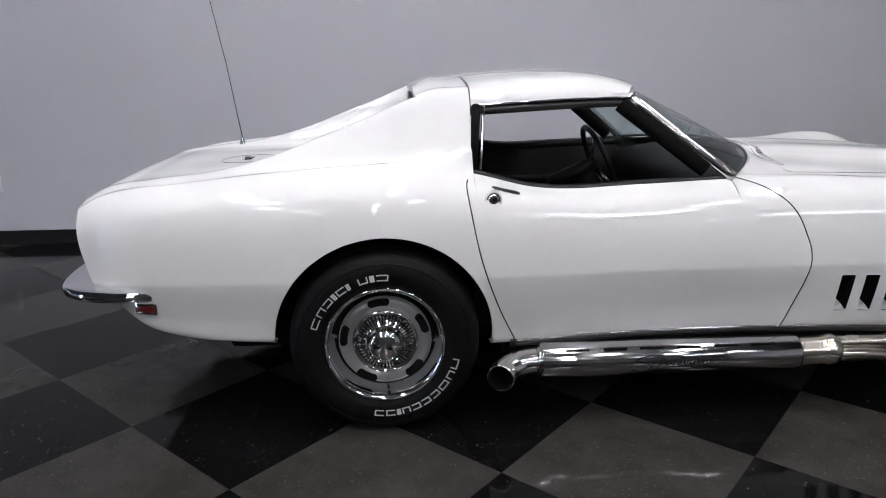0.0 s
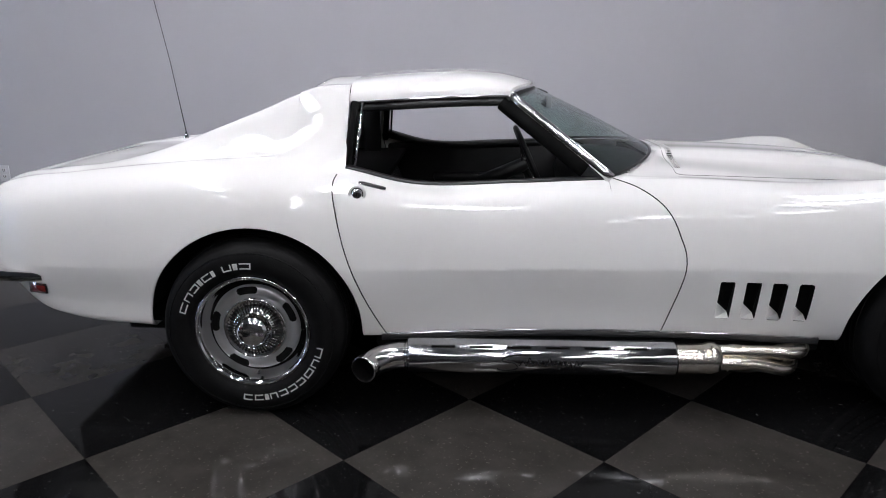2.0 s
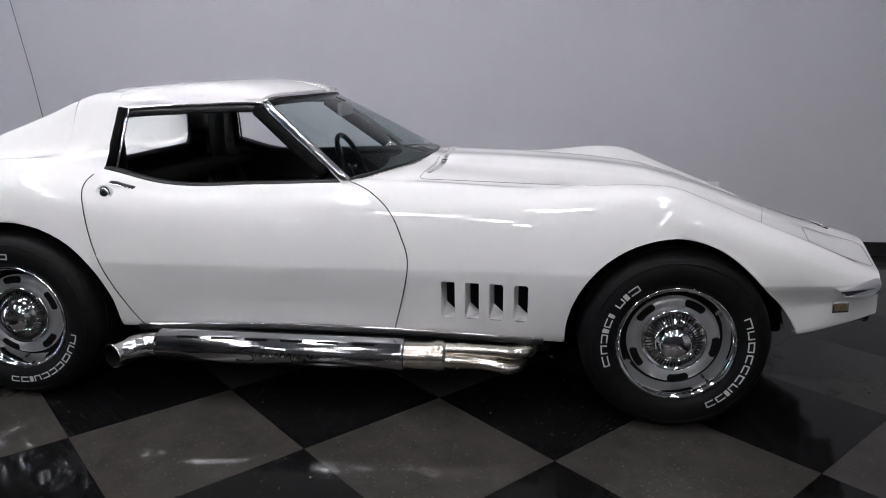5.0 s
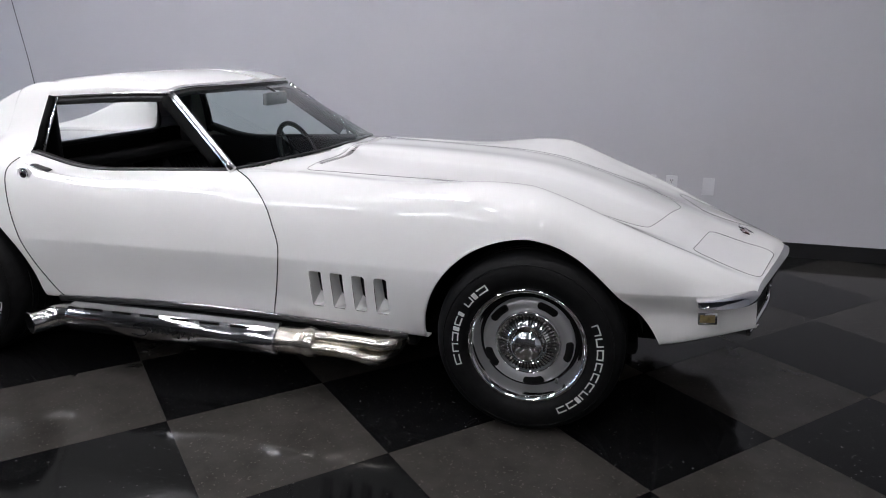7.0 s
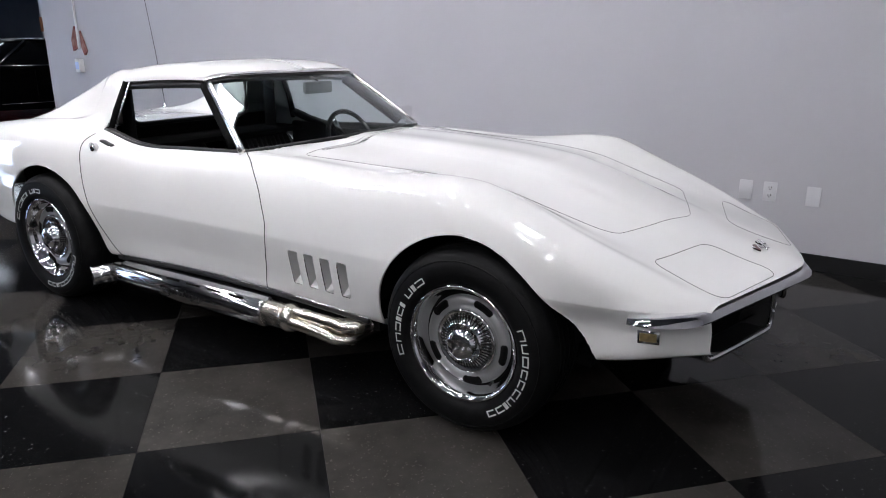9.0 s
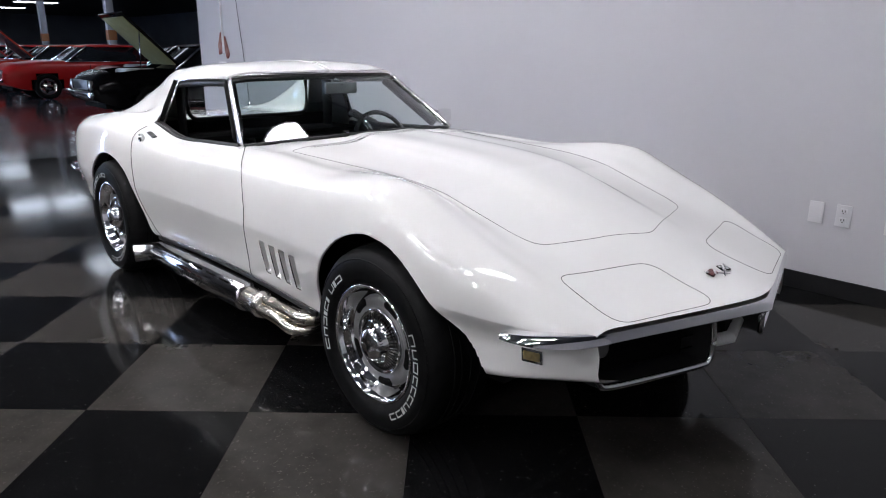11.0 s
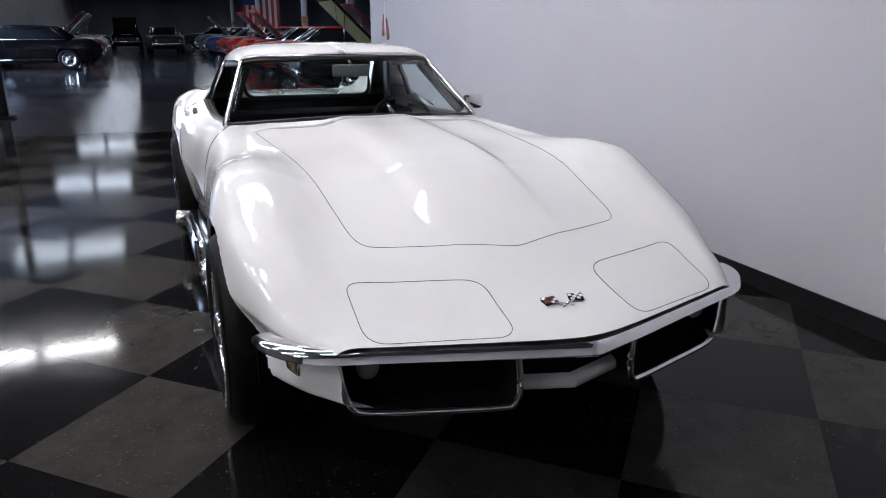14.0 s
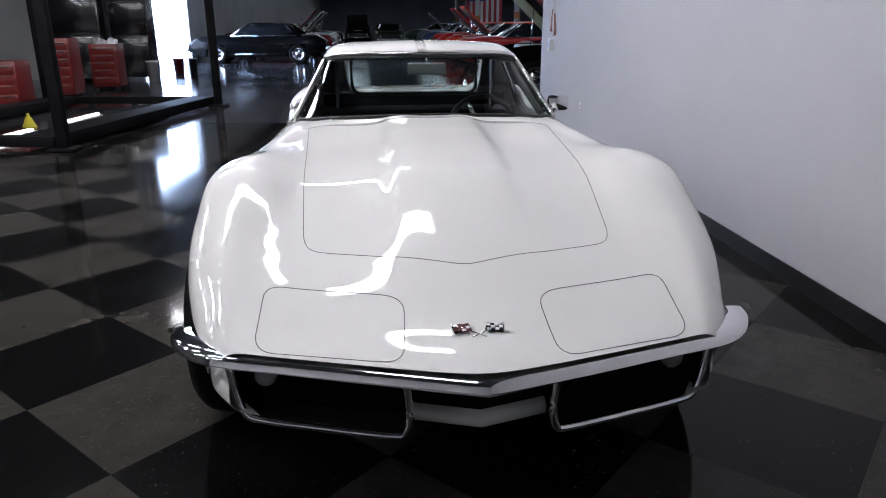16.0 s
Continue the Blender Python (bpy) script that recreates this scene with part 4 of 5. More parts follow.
        mk("lock_groove", [(p[0] + q[0], p[1] - sign * q[1], p[2] + q[2]) for q in vf[0]], vf[1], PIT, car)
        vf = lathe([(0.018, 0.003), (0.018, -0.005), (0.013, -0.007), (0.0, -0.006)], 28)
        mk("door_lock", [(p[0] + q[0], p[1] - sign * q[1], p[2] + q[2]) for q in vf[0]], vf[1], CHROME, car, "round chrome push-button lock")
        bx("key_slot", (p[0], p[1] + sign * 0.0075, p[2]), (0.004, 0.003, 0.012), PIT, car)
    hp = []
    for x in np.linspace(-0.868, -0.775, 9):
        q, n, _, _ = SKIN.find_nearest(Vector((float(x), sign * 0.745, 0.878 - 0.37 * (float(x) + 0.868))))
        hp.append(q + n * 0.001 * (1 if n.z > 0 else -1))
    mk("door_handle", *tube(hp, [0.011] + [0.018] * 7 + [0.011], 10, flat=0.3, up=(0, 1, 0)), BLACK, car, "flush black door handle flap")
    mk("handle_trim", *tube([(q.x, q.y + sign * 0.014, q.z - 0.003) for q in hp], 0.003, 6), CHROME, car)

# emblem, antenna, mirror
em = on_top(2.135, 0.0)
n = SKIN.ray_cast(Vector((2.135, 0.01, 1.5)), Vector((0, 0, -1)))[1]
tilt = math.degrees(math.atan2(em[2] - on_top(2.175, 0.0)[2], 0.04))
M = Matrix.Translation((em[0], 0, em[2] + 0.003)) @ pose(0, 0, 0, 0, tilt, 0)
badge = new("badge")
badge.parent = car
badge["label"] = "crossed-flags metal nose badge"
badge.matrix_basis = M
for sign, mt in ((-1, RED), (1, PLATE)):
    f = bx("badge_flag", (-0.006, sign * 0.042, 0.002), (0.028, 0.046, 0.004), POST, badge, "", 0.002, pose(0, 0, 0, 0, 0, -sign * 14))
    for a in range(4):
        for b in range(3):
            if (a + b) % 2 == 0 or sign < 0:
                bx("flag_square", (-0.006 + (b - 1) * 0.0088, sign * 0.042 + (a - 1.5) * 0.0105, 0.0048), (0.0082, 0.0098, 0.002), PLATE if sign < 0 and (a + b) % 4 == 0 else mt, badge, "", 0, pose(0, 0, 0, 0, 0, -sign * 14))
    mk("badge_staff", *tube([(0.03, -sign * 0.018, 0.004), (-0.02, sign * 0.066, 0.004)], 0.0022, 6), CHROME, badge)

ab = on_top(-1.955, 0.44) or (-1.955, 0.44, 0.87)
lid = on_top(-1.845, -0.01)
deck_badge = new("deck_badge")
deck_badge.parent = car
deck_badge["label"] = "small crossed-flags badge on the fuel lid"
deck_badge.matrix_basis = pose(lid[0], lid[1], lid[2] + 0.003)
for sign in (-1, 1):
    bx("badge_flag", (0.002, sign * 0.022, 0.002), (0.034, 0.03, 0.004), POST, deck_badge, "", 0.001, pose(0, 0, 0, 0, 0, -sign * 20))
    for a in range(3):
        bx("flag_square", (-0.008 + 0.01 * a, sign * (0.016 + 0.012 * (a % 2)), 0.0045), (0.008, 0.01, 0.002), CHROME, deck_badge, "", 0, pose(0, 0, 0, 0, 0, -sign * 20))
    mk("badge_staff", *tube([(0.03, -sign * 0.012, 0.004), (-0.022, sign * 0.04, 0.004)], 0.002, 6), CHROME, deck_badge)
mk("deck_lid_gap", *tube([(p[0], p[1], p[2] + 0.0003) for p in [on_top(-1.845 + 0.115 * math.cos(a), 0.115 * math.sin(a)) for a in np.linspace(0, 2 * math.pi, 40, endpoint=False)]], 0.0013, 5, True), SEAM, car)
mk("antenna_base", *tube([(ab[0], ab[1], ab[2] - 0.005), (ab[0], ab[1], ab[2] + 0.02), (ab[0], ab[1], ab[2] + 0.045)], [0.018, 0.014, 0.006], 12), CHROME, car, "chrome antenna base")
mk("antenna", *tube([(ab[0], ab[1], ab[2] + 0.04), (ab[0] - 0.05, ab[1] + 0.003, ab[2] + 0.4), (ab[0] - 0.13, ab[1] + 0.006, ab[2] + 0.85)], [0.0022, 0.0018, 0.0015], 6), POST, car, "thin whip antenna")
mir = bx("door_mirror", (-0.075, 0.715, 0.927), (0.04, 0.115, 0.078), CHROME, car, "rectangular chrome door mirror", 0.018)
bx("mirror_glass", (-0.096, 0.715, 0.927), (0.002, 0.1, 0.064), MIRROR, mir)
mk("mirror_stalk", *tube([(-0.03, 0.672, 0.85), (-0.04, 0.685, 0.872), (-0.068, 0.70, 0.905)], [0.014, 0.01, 0.009], 10), CHROME, mir)

# cowl vent slats
cowl = [on_top(0.375 - 0.055 * (y / 0.5) ** 2, y, -0.0005) for y in np.linspace(-0.47, 0.47, 30)]
vent = mk("cowl_vent", *tube([p for p in cowl if p], 0.012, 8, flat=0.12, up=(1, 0, 0)), PIT, car, "dark cowl vent with white slats")
for y in np.linspace(-0.465, 0.465, 63):
    p = on_top(0.375 - 0.055 * (y / 0.5) ** 2, float(y), 0.0005)
    if p:
        bx("slat", p, (0.026, 0.0062, 0.003), PAINT, vent)

# ---- cabin ----
bx("cabin_floor", (-0.4, 0, 0.3), (1.45, 1.24, 0.02), CARPET, car, "black carpeted cabin floor")
bx("bulkhead", (-1.12, 0, 0.59), (0.04, 1.2, 0.6), CARPET, car, "black rear bulkhead")
bx("rear_shelf", (-0.97, 0, 0.80), (0.30, 1.26, 0.03), CARPET, car, "black carpeted rear shelf", 0.01)
bx("firewall", (0.33, 0, 0.58), (0.03, 1.2, 0.56), PIT, car, "black firewall")
dv = []
for i, x in enumerate((0.02, 0.0, 0.03, 0.12, 0.30)):
    for j in range(13):
        y = -0.6 + 1.2 * j / 12
        z = (0.66, 0.76, 0.835, 0.865, 0.872)[i]
        dv.append((x + 0.02 * math.cos(y * 6) * (i < 3) - 0.06 * (y / 0.63) ** 2 * (i == 4), y, z - 0.035 * (y / 0.6) ** 2 + 0.02 * math.exp(-((y - 0.34) / 0.14) ** 2) * (i in (2, 3))))
mk("dashboard", dv, [(i * 13 + j, i * 13 + j + 1, (i + 1) * 13 + j + 1, (i + 1) * 13 + j) for i in range(4) for j in range(12)], CABIN, car, "padded black dashboard")
for sign in (-1, 1):
    dpn = bx("door_card", (-0.45, sign * 0.635, 0.575), (0.94, 0.035, 0.53), CABIN, car, "black vinyl door card", 0.015)
    bx("arm_rest", (-0.42, sign * 0.605, 0.66), (0.5, 0.05, 0.05), CABIN, dpn, "", 0.02)
    mk("door_card_top", *tube([(float(x), sign * (float(crest_y(x)) - 0.03), float(crest_z(x)) - 0.012) for x in span(-0.93, 0.03, 0.06)], 0.022, 8), CABIN, car)
    bx("sail_lining", (-0.985, sign * 0.50, 0.96), (0.09, 0.02, 0.3), CABIN, car, "black inner sail lining", 0.008, None)
    # bucket seat with vertical pleats
    seat = new("seat")
    seat.parent = car
    seat["label"] = "black vinyl bucket seat with vertical pleats"
    seat.matrix_basis = pose(-0.52, sign * 0.33, 0.31)
    bm = bmesh.new()
    box(bm, (0.02, 0, 0.13), (0.5, 0.5, 0.16), 0.05, None, 3)
    part("cushion", bm, CABIN, seat)
    lean = pose(0, 0, 0, 0, -24, 0)
    bm = bmesh.new()
    box(bm, (-0.2, 0, 0.36), (0.1, 0.5, 0.52), 0.045, None, 3)
    bmesh.ops.transform(bm, matrix=lean, verts=bm.verts)
    b = part("backrest", bm, CABIN, seat)
    pl = [tube([tuple(lean @ Vector((-0.148, y, z))) for z in (0.2, 0.36, 0.56)], 0.016, 8, flat=0.6, up=(0, 1, 0)) for y in np.linspace(-0.15, 0.15, 9)]
    mk("pleat", *join(*pl), CABIN, seat)
    mk("seat_piping", *tube([tuple(lean @ Vector((-0.15, y, z))) for y, z in rounded_rect(0, 0.38, 0.46, 0.46, 0.1)], 0.006, 6, True), BLACK, seat)
mk("headliner", [roof_point(i / 12, -1 + 2 * j / 16, 0.024) for i in range(13) for j in range(17)], [(i * 17 + j, i * 17 + j + 1, (i + 1) * 17 + j + 1, (i + 1) * 17 + j) for i in range(12) for j in range(16)], CABIN, car, "black headliner below the roof panels")
bx("rear_headliner", (-1.01, 0, 1.165), (0.17, 0.86, 0.015), CABIN, car)
edge = [tuple(p) for p in GRIDS["hoop"][0] if p[1] < 0.47]
edge = [(p[0], -p[1], p[2]) for p in edge[::-1]] + edge[1:]
lip = [(x + dx, y, z + dz) for dx, dz in ((0.0, 0.0), (-0.005, -0.008), (0.0, -0.018), (0.03, -0.05)) for x, y, z in edge]
m = len(edge)
mk("rear_roof_lip", lip, [(i * m + j, i * m + j + 1, (i + 1) * m + j + 1, (i + 1) * m + j) for i in range(3) for j in range(m - 1)], PAINT, car, "white rolled rear edge of the roof")
bx("centre_console", (-0.35, 0, 0.46), (0.9, 0.16, 0.26), CABIN, car, "black centre console", 0.03)
tilt = pose(-0.17, 0.33, 0.785, 0, 66, 0)
rim = [tuple(tilt @ Vector((0.183 * math.cos(a), 0.183 * math.sin(a), 0))) for a in np.linspace(0, 2 * math.pi, 48, endpoint=False)]
sw = mk("steering_wheel", *tube(rim, 0.0135, 10, True), CABIN, car, "black three-spoke steering wheel")
for a in (90, 210, 330):
    a = radians(a + 0)
    mk("spoke", *tube([tuple(tilt @ Vector((0.03 * math.cos(a), 0.03 * math.sin(a), -0.03))), tuple(tilt @ Vector((0.18 * math.cos(a), 0.18 * math.sin(a), 0)))], 0.014, 8, flat=0.3), BRUSHED, sw)
mk("column", *tube([tuple(tilt @ Vector((0, 0, -0.02))), tuple(tilt @ Vector((0, 0, -0.28)))], [0.035, 0.04], 14), CABIN, car)
rv = bx("rear_view_mirror", (-0.13, 0.02, 1.105), (0.025, 0.2, 0.062), SILVER, car, "grey-backed rear-view mirror", 0.01)
bx("mirror_face", (-0.144, 0.02, 1.105), (0.002, 0.185, 0.05), MIRROR, rv)
mk("mirror_arm", *tube([(-0.12, 0.02, 1.12), (-0.135, 0.02, 1.14), (-0.175, 0.02, 1.155)], 0.006, 6), BLACK, rv)

# the nose is drawn in and lowered ahead of the front axle, all its fittings with it
nose_dx = crv((1.2, 0.0), (1.45, -0.02), (1.65, -0.045), (1.86, -0.07), (2.0, -0.085), (2.15, -0.088), (2.3, -0.08))
nose_low = crv((1.6, 0.0), (1.75, -0.03), (1.9, -0.06), (2.1, -0.08), (2.3, -0.08))
nose_dz = crv((1.25, 0.0), (1.65, -0.03), (1.9, -0.042), (2.15, -0.044), (2.3, -0.035))


def ease(v):
    v = np.clip(v, 0, 1)
    return v * v * (3 - 2 * v)


def nose(P):
    x, z = P[:, 0].copy(), P[:, 2].copy()
    w = ease((z - 0.35) / 0.3)
    P[:, 0] += w * nose_dx(x) + (1 - w) * nose_low(x)
    P[:, 2] += nose_dz(x) * ease((z - 0.45) / 0.22)
    return P


for ob in car.children_recursive:
    if ob.type != "MESH" or ob.parent.name.startswith(("wheel", "badge", "deck_badge", "seat")):
        continue
    co = np.empty(len(ob.data.vertices) * 3)
    ob.data.vertices.foreach_get("co", co)
    ob.data.vertices.foreach_set("co", nose(co.reshape(-1, 3)).ravel())
    ob.data.update()
at = nose(np.array([tuple(badge.location)]))[0]
badge.location = tuple(at)

# ---- fittings on the pale wall ----


def wall_plate(x, z, outlet, label):
    root = thing("outlet" if outlet else "blank_plate", label, "wall plate", "wall plates")
    root.matrix_world = ROOM @ pose(x, WALL_Y - 0.0005, z)
    bx("plate", (0, -0.004, 0), (0.076, 0.008, 0.118), WALLPLATE, root, "", 0.003)
    if outlet:
        for dz in (-0.024, 0.024):
            bx("socket", (0, -0.0085, dz), (0.034, 0.003, 0.03), WALLPLATE, root, "", 0.001)
            for dx in (-0.007, 0.007):
                bx("socket_slot", (dx, -0.0105, dz + 0.003), (0.0035, 0.002, 0.011), PIT, root)
            bx("socket_slot", (0, -0.0105, dz - 0.009), (0.006, 0.002, 0.005), PIT, root)


wall_plate(1.665, 0.456, False, "blank white wall plate above the black baseboard")
wall_plate(1.805, 0.456, True, "white double wall outlet above the black baseboard")
wall_plate(2.045, 0.45, False, "blank white wall plate above the black baseboard")
wall_plate(-4.03, 0.44, True, "white double wall outlet above the black baseboard")

cond = thing("wall_conduit", "thin white conduit with a small lit box near the wall's end", "conduit")
cond.matrix_world = ROOM @ pose(-5.5, WALL_Y, 0)
bx("pipe", (0, -0.012, 2.9), (0.02, 0.02, 3.3), PLATE, cond, "", 0.004)
bx("junction_box", (0, -0.03, 1.07), (0.09, 0.06, 0.15), PLATE, cond, "", 0.008)
bx("blue_label", (0, -0.062, 1.07), (0.06, 0.004, 0.08), mat("blue_label", (0.5, 0.62, 0.9), 0.4), cond)
for dx, dz, sx, tilt in ((-0.07, 1.36, 0.06, 8), (0.09, 1.31, 0.05, -14)):
    pen = thing("pennant", "small dark red paper pennant hung on the pale wall", "pennant", "pennants")
    pen.matrix_world = ROOM @ pose(-5.5 + dx, WALL_Y - 0.012, dz, 0, tilt, 0)
    mk("cloth", [(-sx, -0.002, -0.02), (sx * 0.2, -0.012, 0.14), (sx, -0.004, -0.09), (0, -0.02, -0.13), (-sx, 0.008, -0.02), (sx * 0.2, 0.008, 0.14), (sx, 0.008, -0.09), (0, 0.008, -0.13)], [(0, 1, 2, 3), (4, 7, 6, 5), (0, 4, 5, 1), (1, 5, 6, 2), (2, 6, 7, 3), (3, 7, 4, 0)], mat("pennant_cloth", (0.22, 0.06, 0.05), 0.8, second=(0.35, 0.2, 0.18), scale=12), pen, "", False)

# ---- parked cars of the hall ----
CARGLASS = mat("dark_car_glass", (0.008, 0.009, 0.011), 0.08, coat=0.15, spec=0.3)


def enamel(name, color):
    return mat(name, color, 0.35, coat=0.2, vary=0.03, scale=2, spec=0.2)


COLOURS = {k: enamel("paint_" + k, c) for k, c in {"black": (0.004, 0.004, 0.0045), "red": (0.36, 0.012, 0.012), "maroon": (0.12, 0.008, 0.012), "orange": (0.42, 0.03, 0.012), "blue": (0.02, 0.035, 0.1), "slate": (0.09, 0.11, 0.14), "green": (0.02, 0.035, 0.022), "silver": (0.3, 0.31, 0.32), "white": (0.6, 0.6, 0.6), "yellow": (0.5, 0.4, 0.03)}.items()}
COLOURS["black"] = mat("paint_deep_black", (0.003, 0.003, 0.0035), 0.2, coat=0.08, vary=0.05, scale=2, spec=0.08)
OLIVE = mat("olive_hood_lining", (0.22, 0.21, 0.09), 0.7, vary=0.1)

pc_top = crv((-2.4, 0.74), (-2.2, 0.9), (-1.2, 0.96), (0.6, 0.97), (1.8, 0.93), (2.25, 0.84), (2.4, 0.7))
pc_side = crv((-2.4, 0.8), (-2.1, 0.88), (-1.0, 0.9), (1.2, 0.9), (2.1, 0.87), (2.4, 0.78))
pc_low = crv((-2.4, 0.48), (-2.1, 0.3), (-1.0, 0.24), (1.2, 0.24), (2.1, 0.3), (2.4, 0.42))


def parked_car(paint, hood_up, lining, label):
    root = thing("parked_car", label, "car", "parked cars in the hall")
    P = COLOURS[paint]
    n, vs, fs = 120, [], []
    for i in range(n + 1):
        x = -2.4 + 4.8 * i / n
        t, w, lo = float(pc_top(x)), float(pc_side(x)), float(pc_low(x))
        half = [(0.0, t), (0.55 * w, t), (0.86 * w, t - 0.03), (0.96 * w, t - 0.12), (w, 0.66), (0.985 * w, 0.5), (0.94 * w, lo), (0.6, lo - 0.02)]
        half = [(y, min(z, t)) for y, z in half]
        vs += [(x, y, z) for y, z in half] + [(x, -y, z) for y, z in half[::-1]]
    for i in range(n):
        for j in range(15):
            a, b = i * 16 + j, (i + 1) * 16 + j
            quad = (a, b, b + 1, a + 1)
            c = [sum(vs[q][k] for q in quad) / 4 for k in range(3)]
            if abs(c[1]) > 0.7 and c[2] < 0.75 and min(math.hypot(c[0] - wx, c[2] - 0.33) for wx in (-1.4, 1.42)) < 0.37:
                continue
            if hood_up and 0.75 < c[0] < 2.1 and abs(c[1]) < 0.72 and c[2] > 0.78:
                continue
            fs.append(quad)
    for i in (0, n):
        fs.append(tuple(i * 16 + j for j in range(16)))
    body = mk("body", vs, fs, P, root)
    body.data.set_sharp_from_angle(angle=radians(45))
    bx("inner_body", (0, 0, 0.5), (4.4, 1.3, 0.5), PIT, root)
    # greenhouse
    rows = [(-1.5, 0.9, 0.8, 0.93), (-1.32, 0.72, 0.765, 1.06), (-1.12, 0.47, 0.69, 1.24), (-1.0, 0.33, 0.63, 1.33)]
    vs = []
    for xa, xb, w, z in rows:
        vs += [(xa, -w, z), (xb, -w, z), (xb + 0.06, 0, z), (xb, w, z), (xa, w, z), (xa - 0.06, 0, z)]
    mk("cabin_glass", vs, [(i * 6 + j, i * 6 + (j + 1) % 6, i * 6 + 6 + (j + 1) % 6, i * 6 + 6 + j) for i in range(3) for j in range(6)], CARGLASS, root)
    vs = []
    for g, z in ((1.0, 1.318), (1.03, 1.335), (0.98, 1.36), (0.7, 1.388), (0.0, 1.395)):
        vs += [(-0.335 + g * 0.72 * math.copysign(abs(math.cos(a)) ** 0.45, math.cos(a)), g * 0.66 * math.copysign(abs(math.sin(a)) ** 0.45, math.sin(a)), z) for a in np.linspace(0, 2 * math.pi, 24, endpoint=False)]
    mk("roof", vs, [(i * 24 + j, i * 24 + (j + 1) % 24, i * 24 + 24 + (j + 1) % 24, i * 24 + 24 + j) for i in range(4) for j in range(24)], P, root)
    for s in (-1, 1):
        mk("roof_pillar", *tube([(-1.5, s * 0.8, 0.92), (-1.12, s * 0.70, 1.24), (-0.98, s * 0.63, 1.34)], [0.11, 0.08, 0.06], 6, flat=0.4, up=(1, 0, 0)), P, root)
        mk("windshield_pillar", *tube([(0.92, s * 0.80, 0.93), (0.48, s * 0.695, 1.24), (0.33, s * 0.635, 1.34)], 0.022, 6), CHROME, root)
        mk("belt_trim", *tube([(-1.5, s * 0.81, 0.945), (0.9, s * 0.81, 0.945)], 0.01, 6), CHROME, root)
        mk("door_gap", *tube([(0.35, s * 0.905, 0.86), (0.35, s * 0.905, 0.4)], 0.006, 4), PIT, root)
        mk("side_trim", *tube([(-0.95, s * 0.872, 0.33), (0.95, s * 0.872, 0.33)], 0.012, 6), CHROME, root)
        for wx in (-1.4, 1.42):
            tv = lathe([(0.2, 0.02), (0.24, -0.02), (0.3, -0.02), (0.325, 0.02), (0.325, 0.18), (0.2, 0.2)], 32)
            wh = mk("wheel", [(wx + q[0], s * (0.88 - q[1]), 0.325 + q[2]) for q in tv[0]], tv[1], RUBBER, root)
            rv = lathe([(0.21, 0.01), (0.2, 0.0), (0.17, 0.05), (0.1, 0.05), (0.06, 0.02), (0.0, 0.02)], 24)
            mk("rim", [(wx + q[0], s * (0.885 - q[1]), 0.325 + q[2]) for q in rv[0]], rv[1], CHROME, wh)
            for k in range(5):
                a = 2 * math.pi * k / 5
                bx("rim_slot", (wx + 0.125 * math.cos(a), s * 0.846, 0.325 + 0.125 * math.sin(a)), (0.07, 0.012, 0.05), PIT, wh, "", 0, pose(0, 0, 0, 0, -math.degrees(a), 0))
        hv = lathe([(0.085, 0.02), (0.09, -0.02), (0.06, -0.035), (0.0, -0.045)], 20)
        mk("headlight", [(2.385 - q[1], s * 0.6 + q[0], 0.66 + q[2]) for q in hv[0]], hv[1], LAMP, root)
        bx("tail_lamp", (-2.39, s * 0.55, 0.66), (0.04, 0.36, 0.1), REDLENS, root, "", 0.01)
    bx("grille", (2.385, 0, 0.66), (0.04, 0.9, 0.17), BLACK, root, "", 0.01)
    for x, z in ((2.44, 0.5), (-2.44, 0.5)):
        bx("bumper", (x, 0, z), (0.09, 1.6, 0.12), CHROME, root, "", 0.035)
    if hood_up:
        m = pose(0.78, 0, 0.97, 0, -44, 0)
        bm = bmesh.new()
        box(bm, (0.68, 0, 0.0), (1.36, 1.36, 0.04), 0.015, None)
        bmesh.ops.transform(bm, matrix=m, verts=bm.verts)
        hd = part("hood", bm, P, root)
        bm = bmesh.new()
        box(bm, (0.68, 0, -0.03), (1.2, 1.2, 0.02), 0.005)
        bmesh.ops.transform(bm, matrix=m, verts=bm.verts)
        part("hood_lining", bm, lining, hd)
        mk("hood_prop", *tube([(1.5, 0.6, 0.9), tuple(m @ Vector((0.95, 0.6, 0)))], 0.012, 6), CHROME, root)
        bx("engine", (1.4, 0, 0.8), (0.6, 0.6, 0.26), SILVER, root, "", 0.05)
    return root


def place(paint, up, x, y, turn, label, lining=BLACK):
    c = parked_car(paint, up, lining, label)
    c.matrix_world = pose(x, y, 0, 0, 0, turn)


place("black", True, -10.9, 4.25, -92, "black muscle car with its olive-lined hood raised", OLIVE)
place("maroon", True, -14.4, 5.6, -90, "maroon muscle car with its hood raised", BLACK)
place("red", False, -18.4, 4.4, -91, "bright red classic coupe with alloy wheels")
place("orange", True, -22.3, 4.5, -90, "orange-red muscle car with its hood raised")
place("red", True, -25.8, 4.5, -88, "red classic coupe with its hood raised")
place("red", False, -29.6, 4.6, -90, "red hardtop parked in the row")
place("blue", False, -33.6, 4.4, -90, "dark blue classic car parked in the row")
place("slate", True, -37.6, 4.4, -90, "slate grey classic car with its hood raised")
place("blue", False, -42.0, 4.6, -90, "dark blue classic car parked in the row")
place("green", False, -40.0, 0.4, 2, "dark green classic car facing up the aisle")
place("black", True, -47.0, -1.6, 0, "black classic car with its hood raised")
place("black", False, -23.4, -4.5, -90, "long black hardtop with chrome side trim")
place("maroon", True, -28.6, -4.6, 90, "maroon classic car with its hood raised")
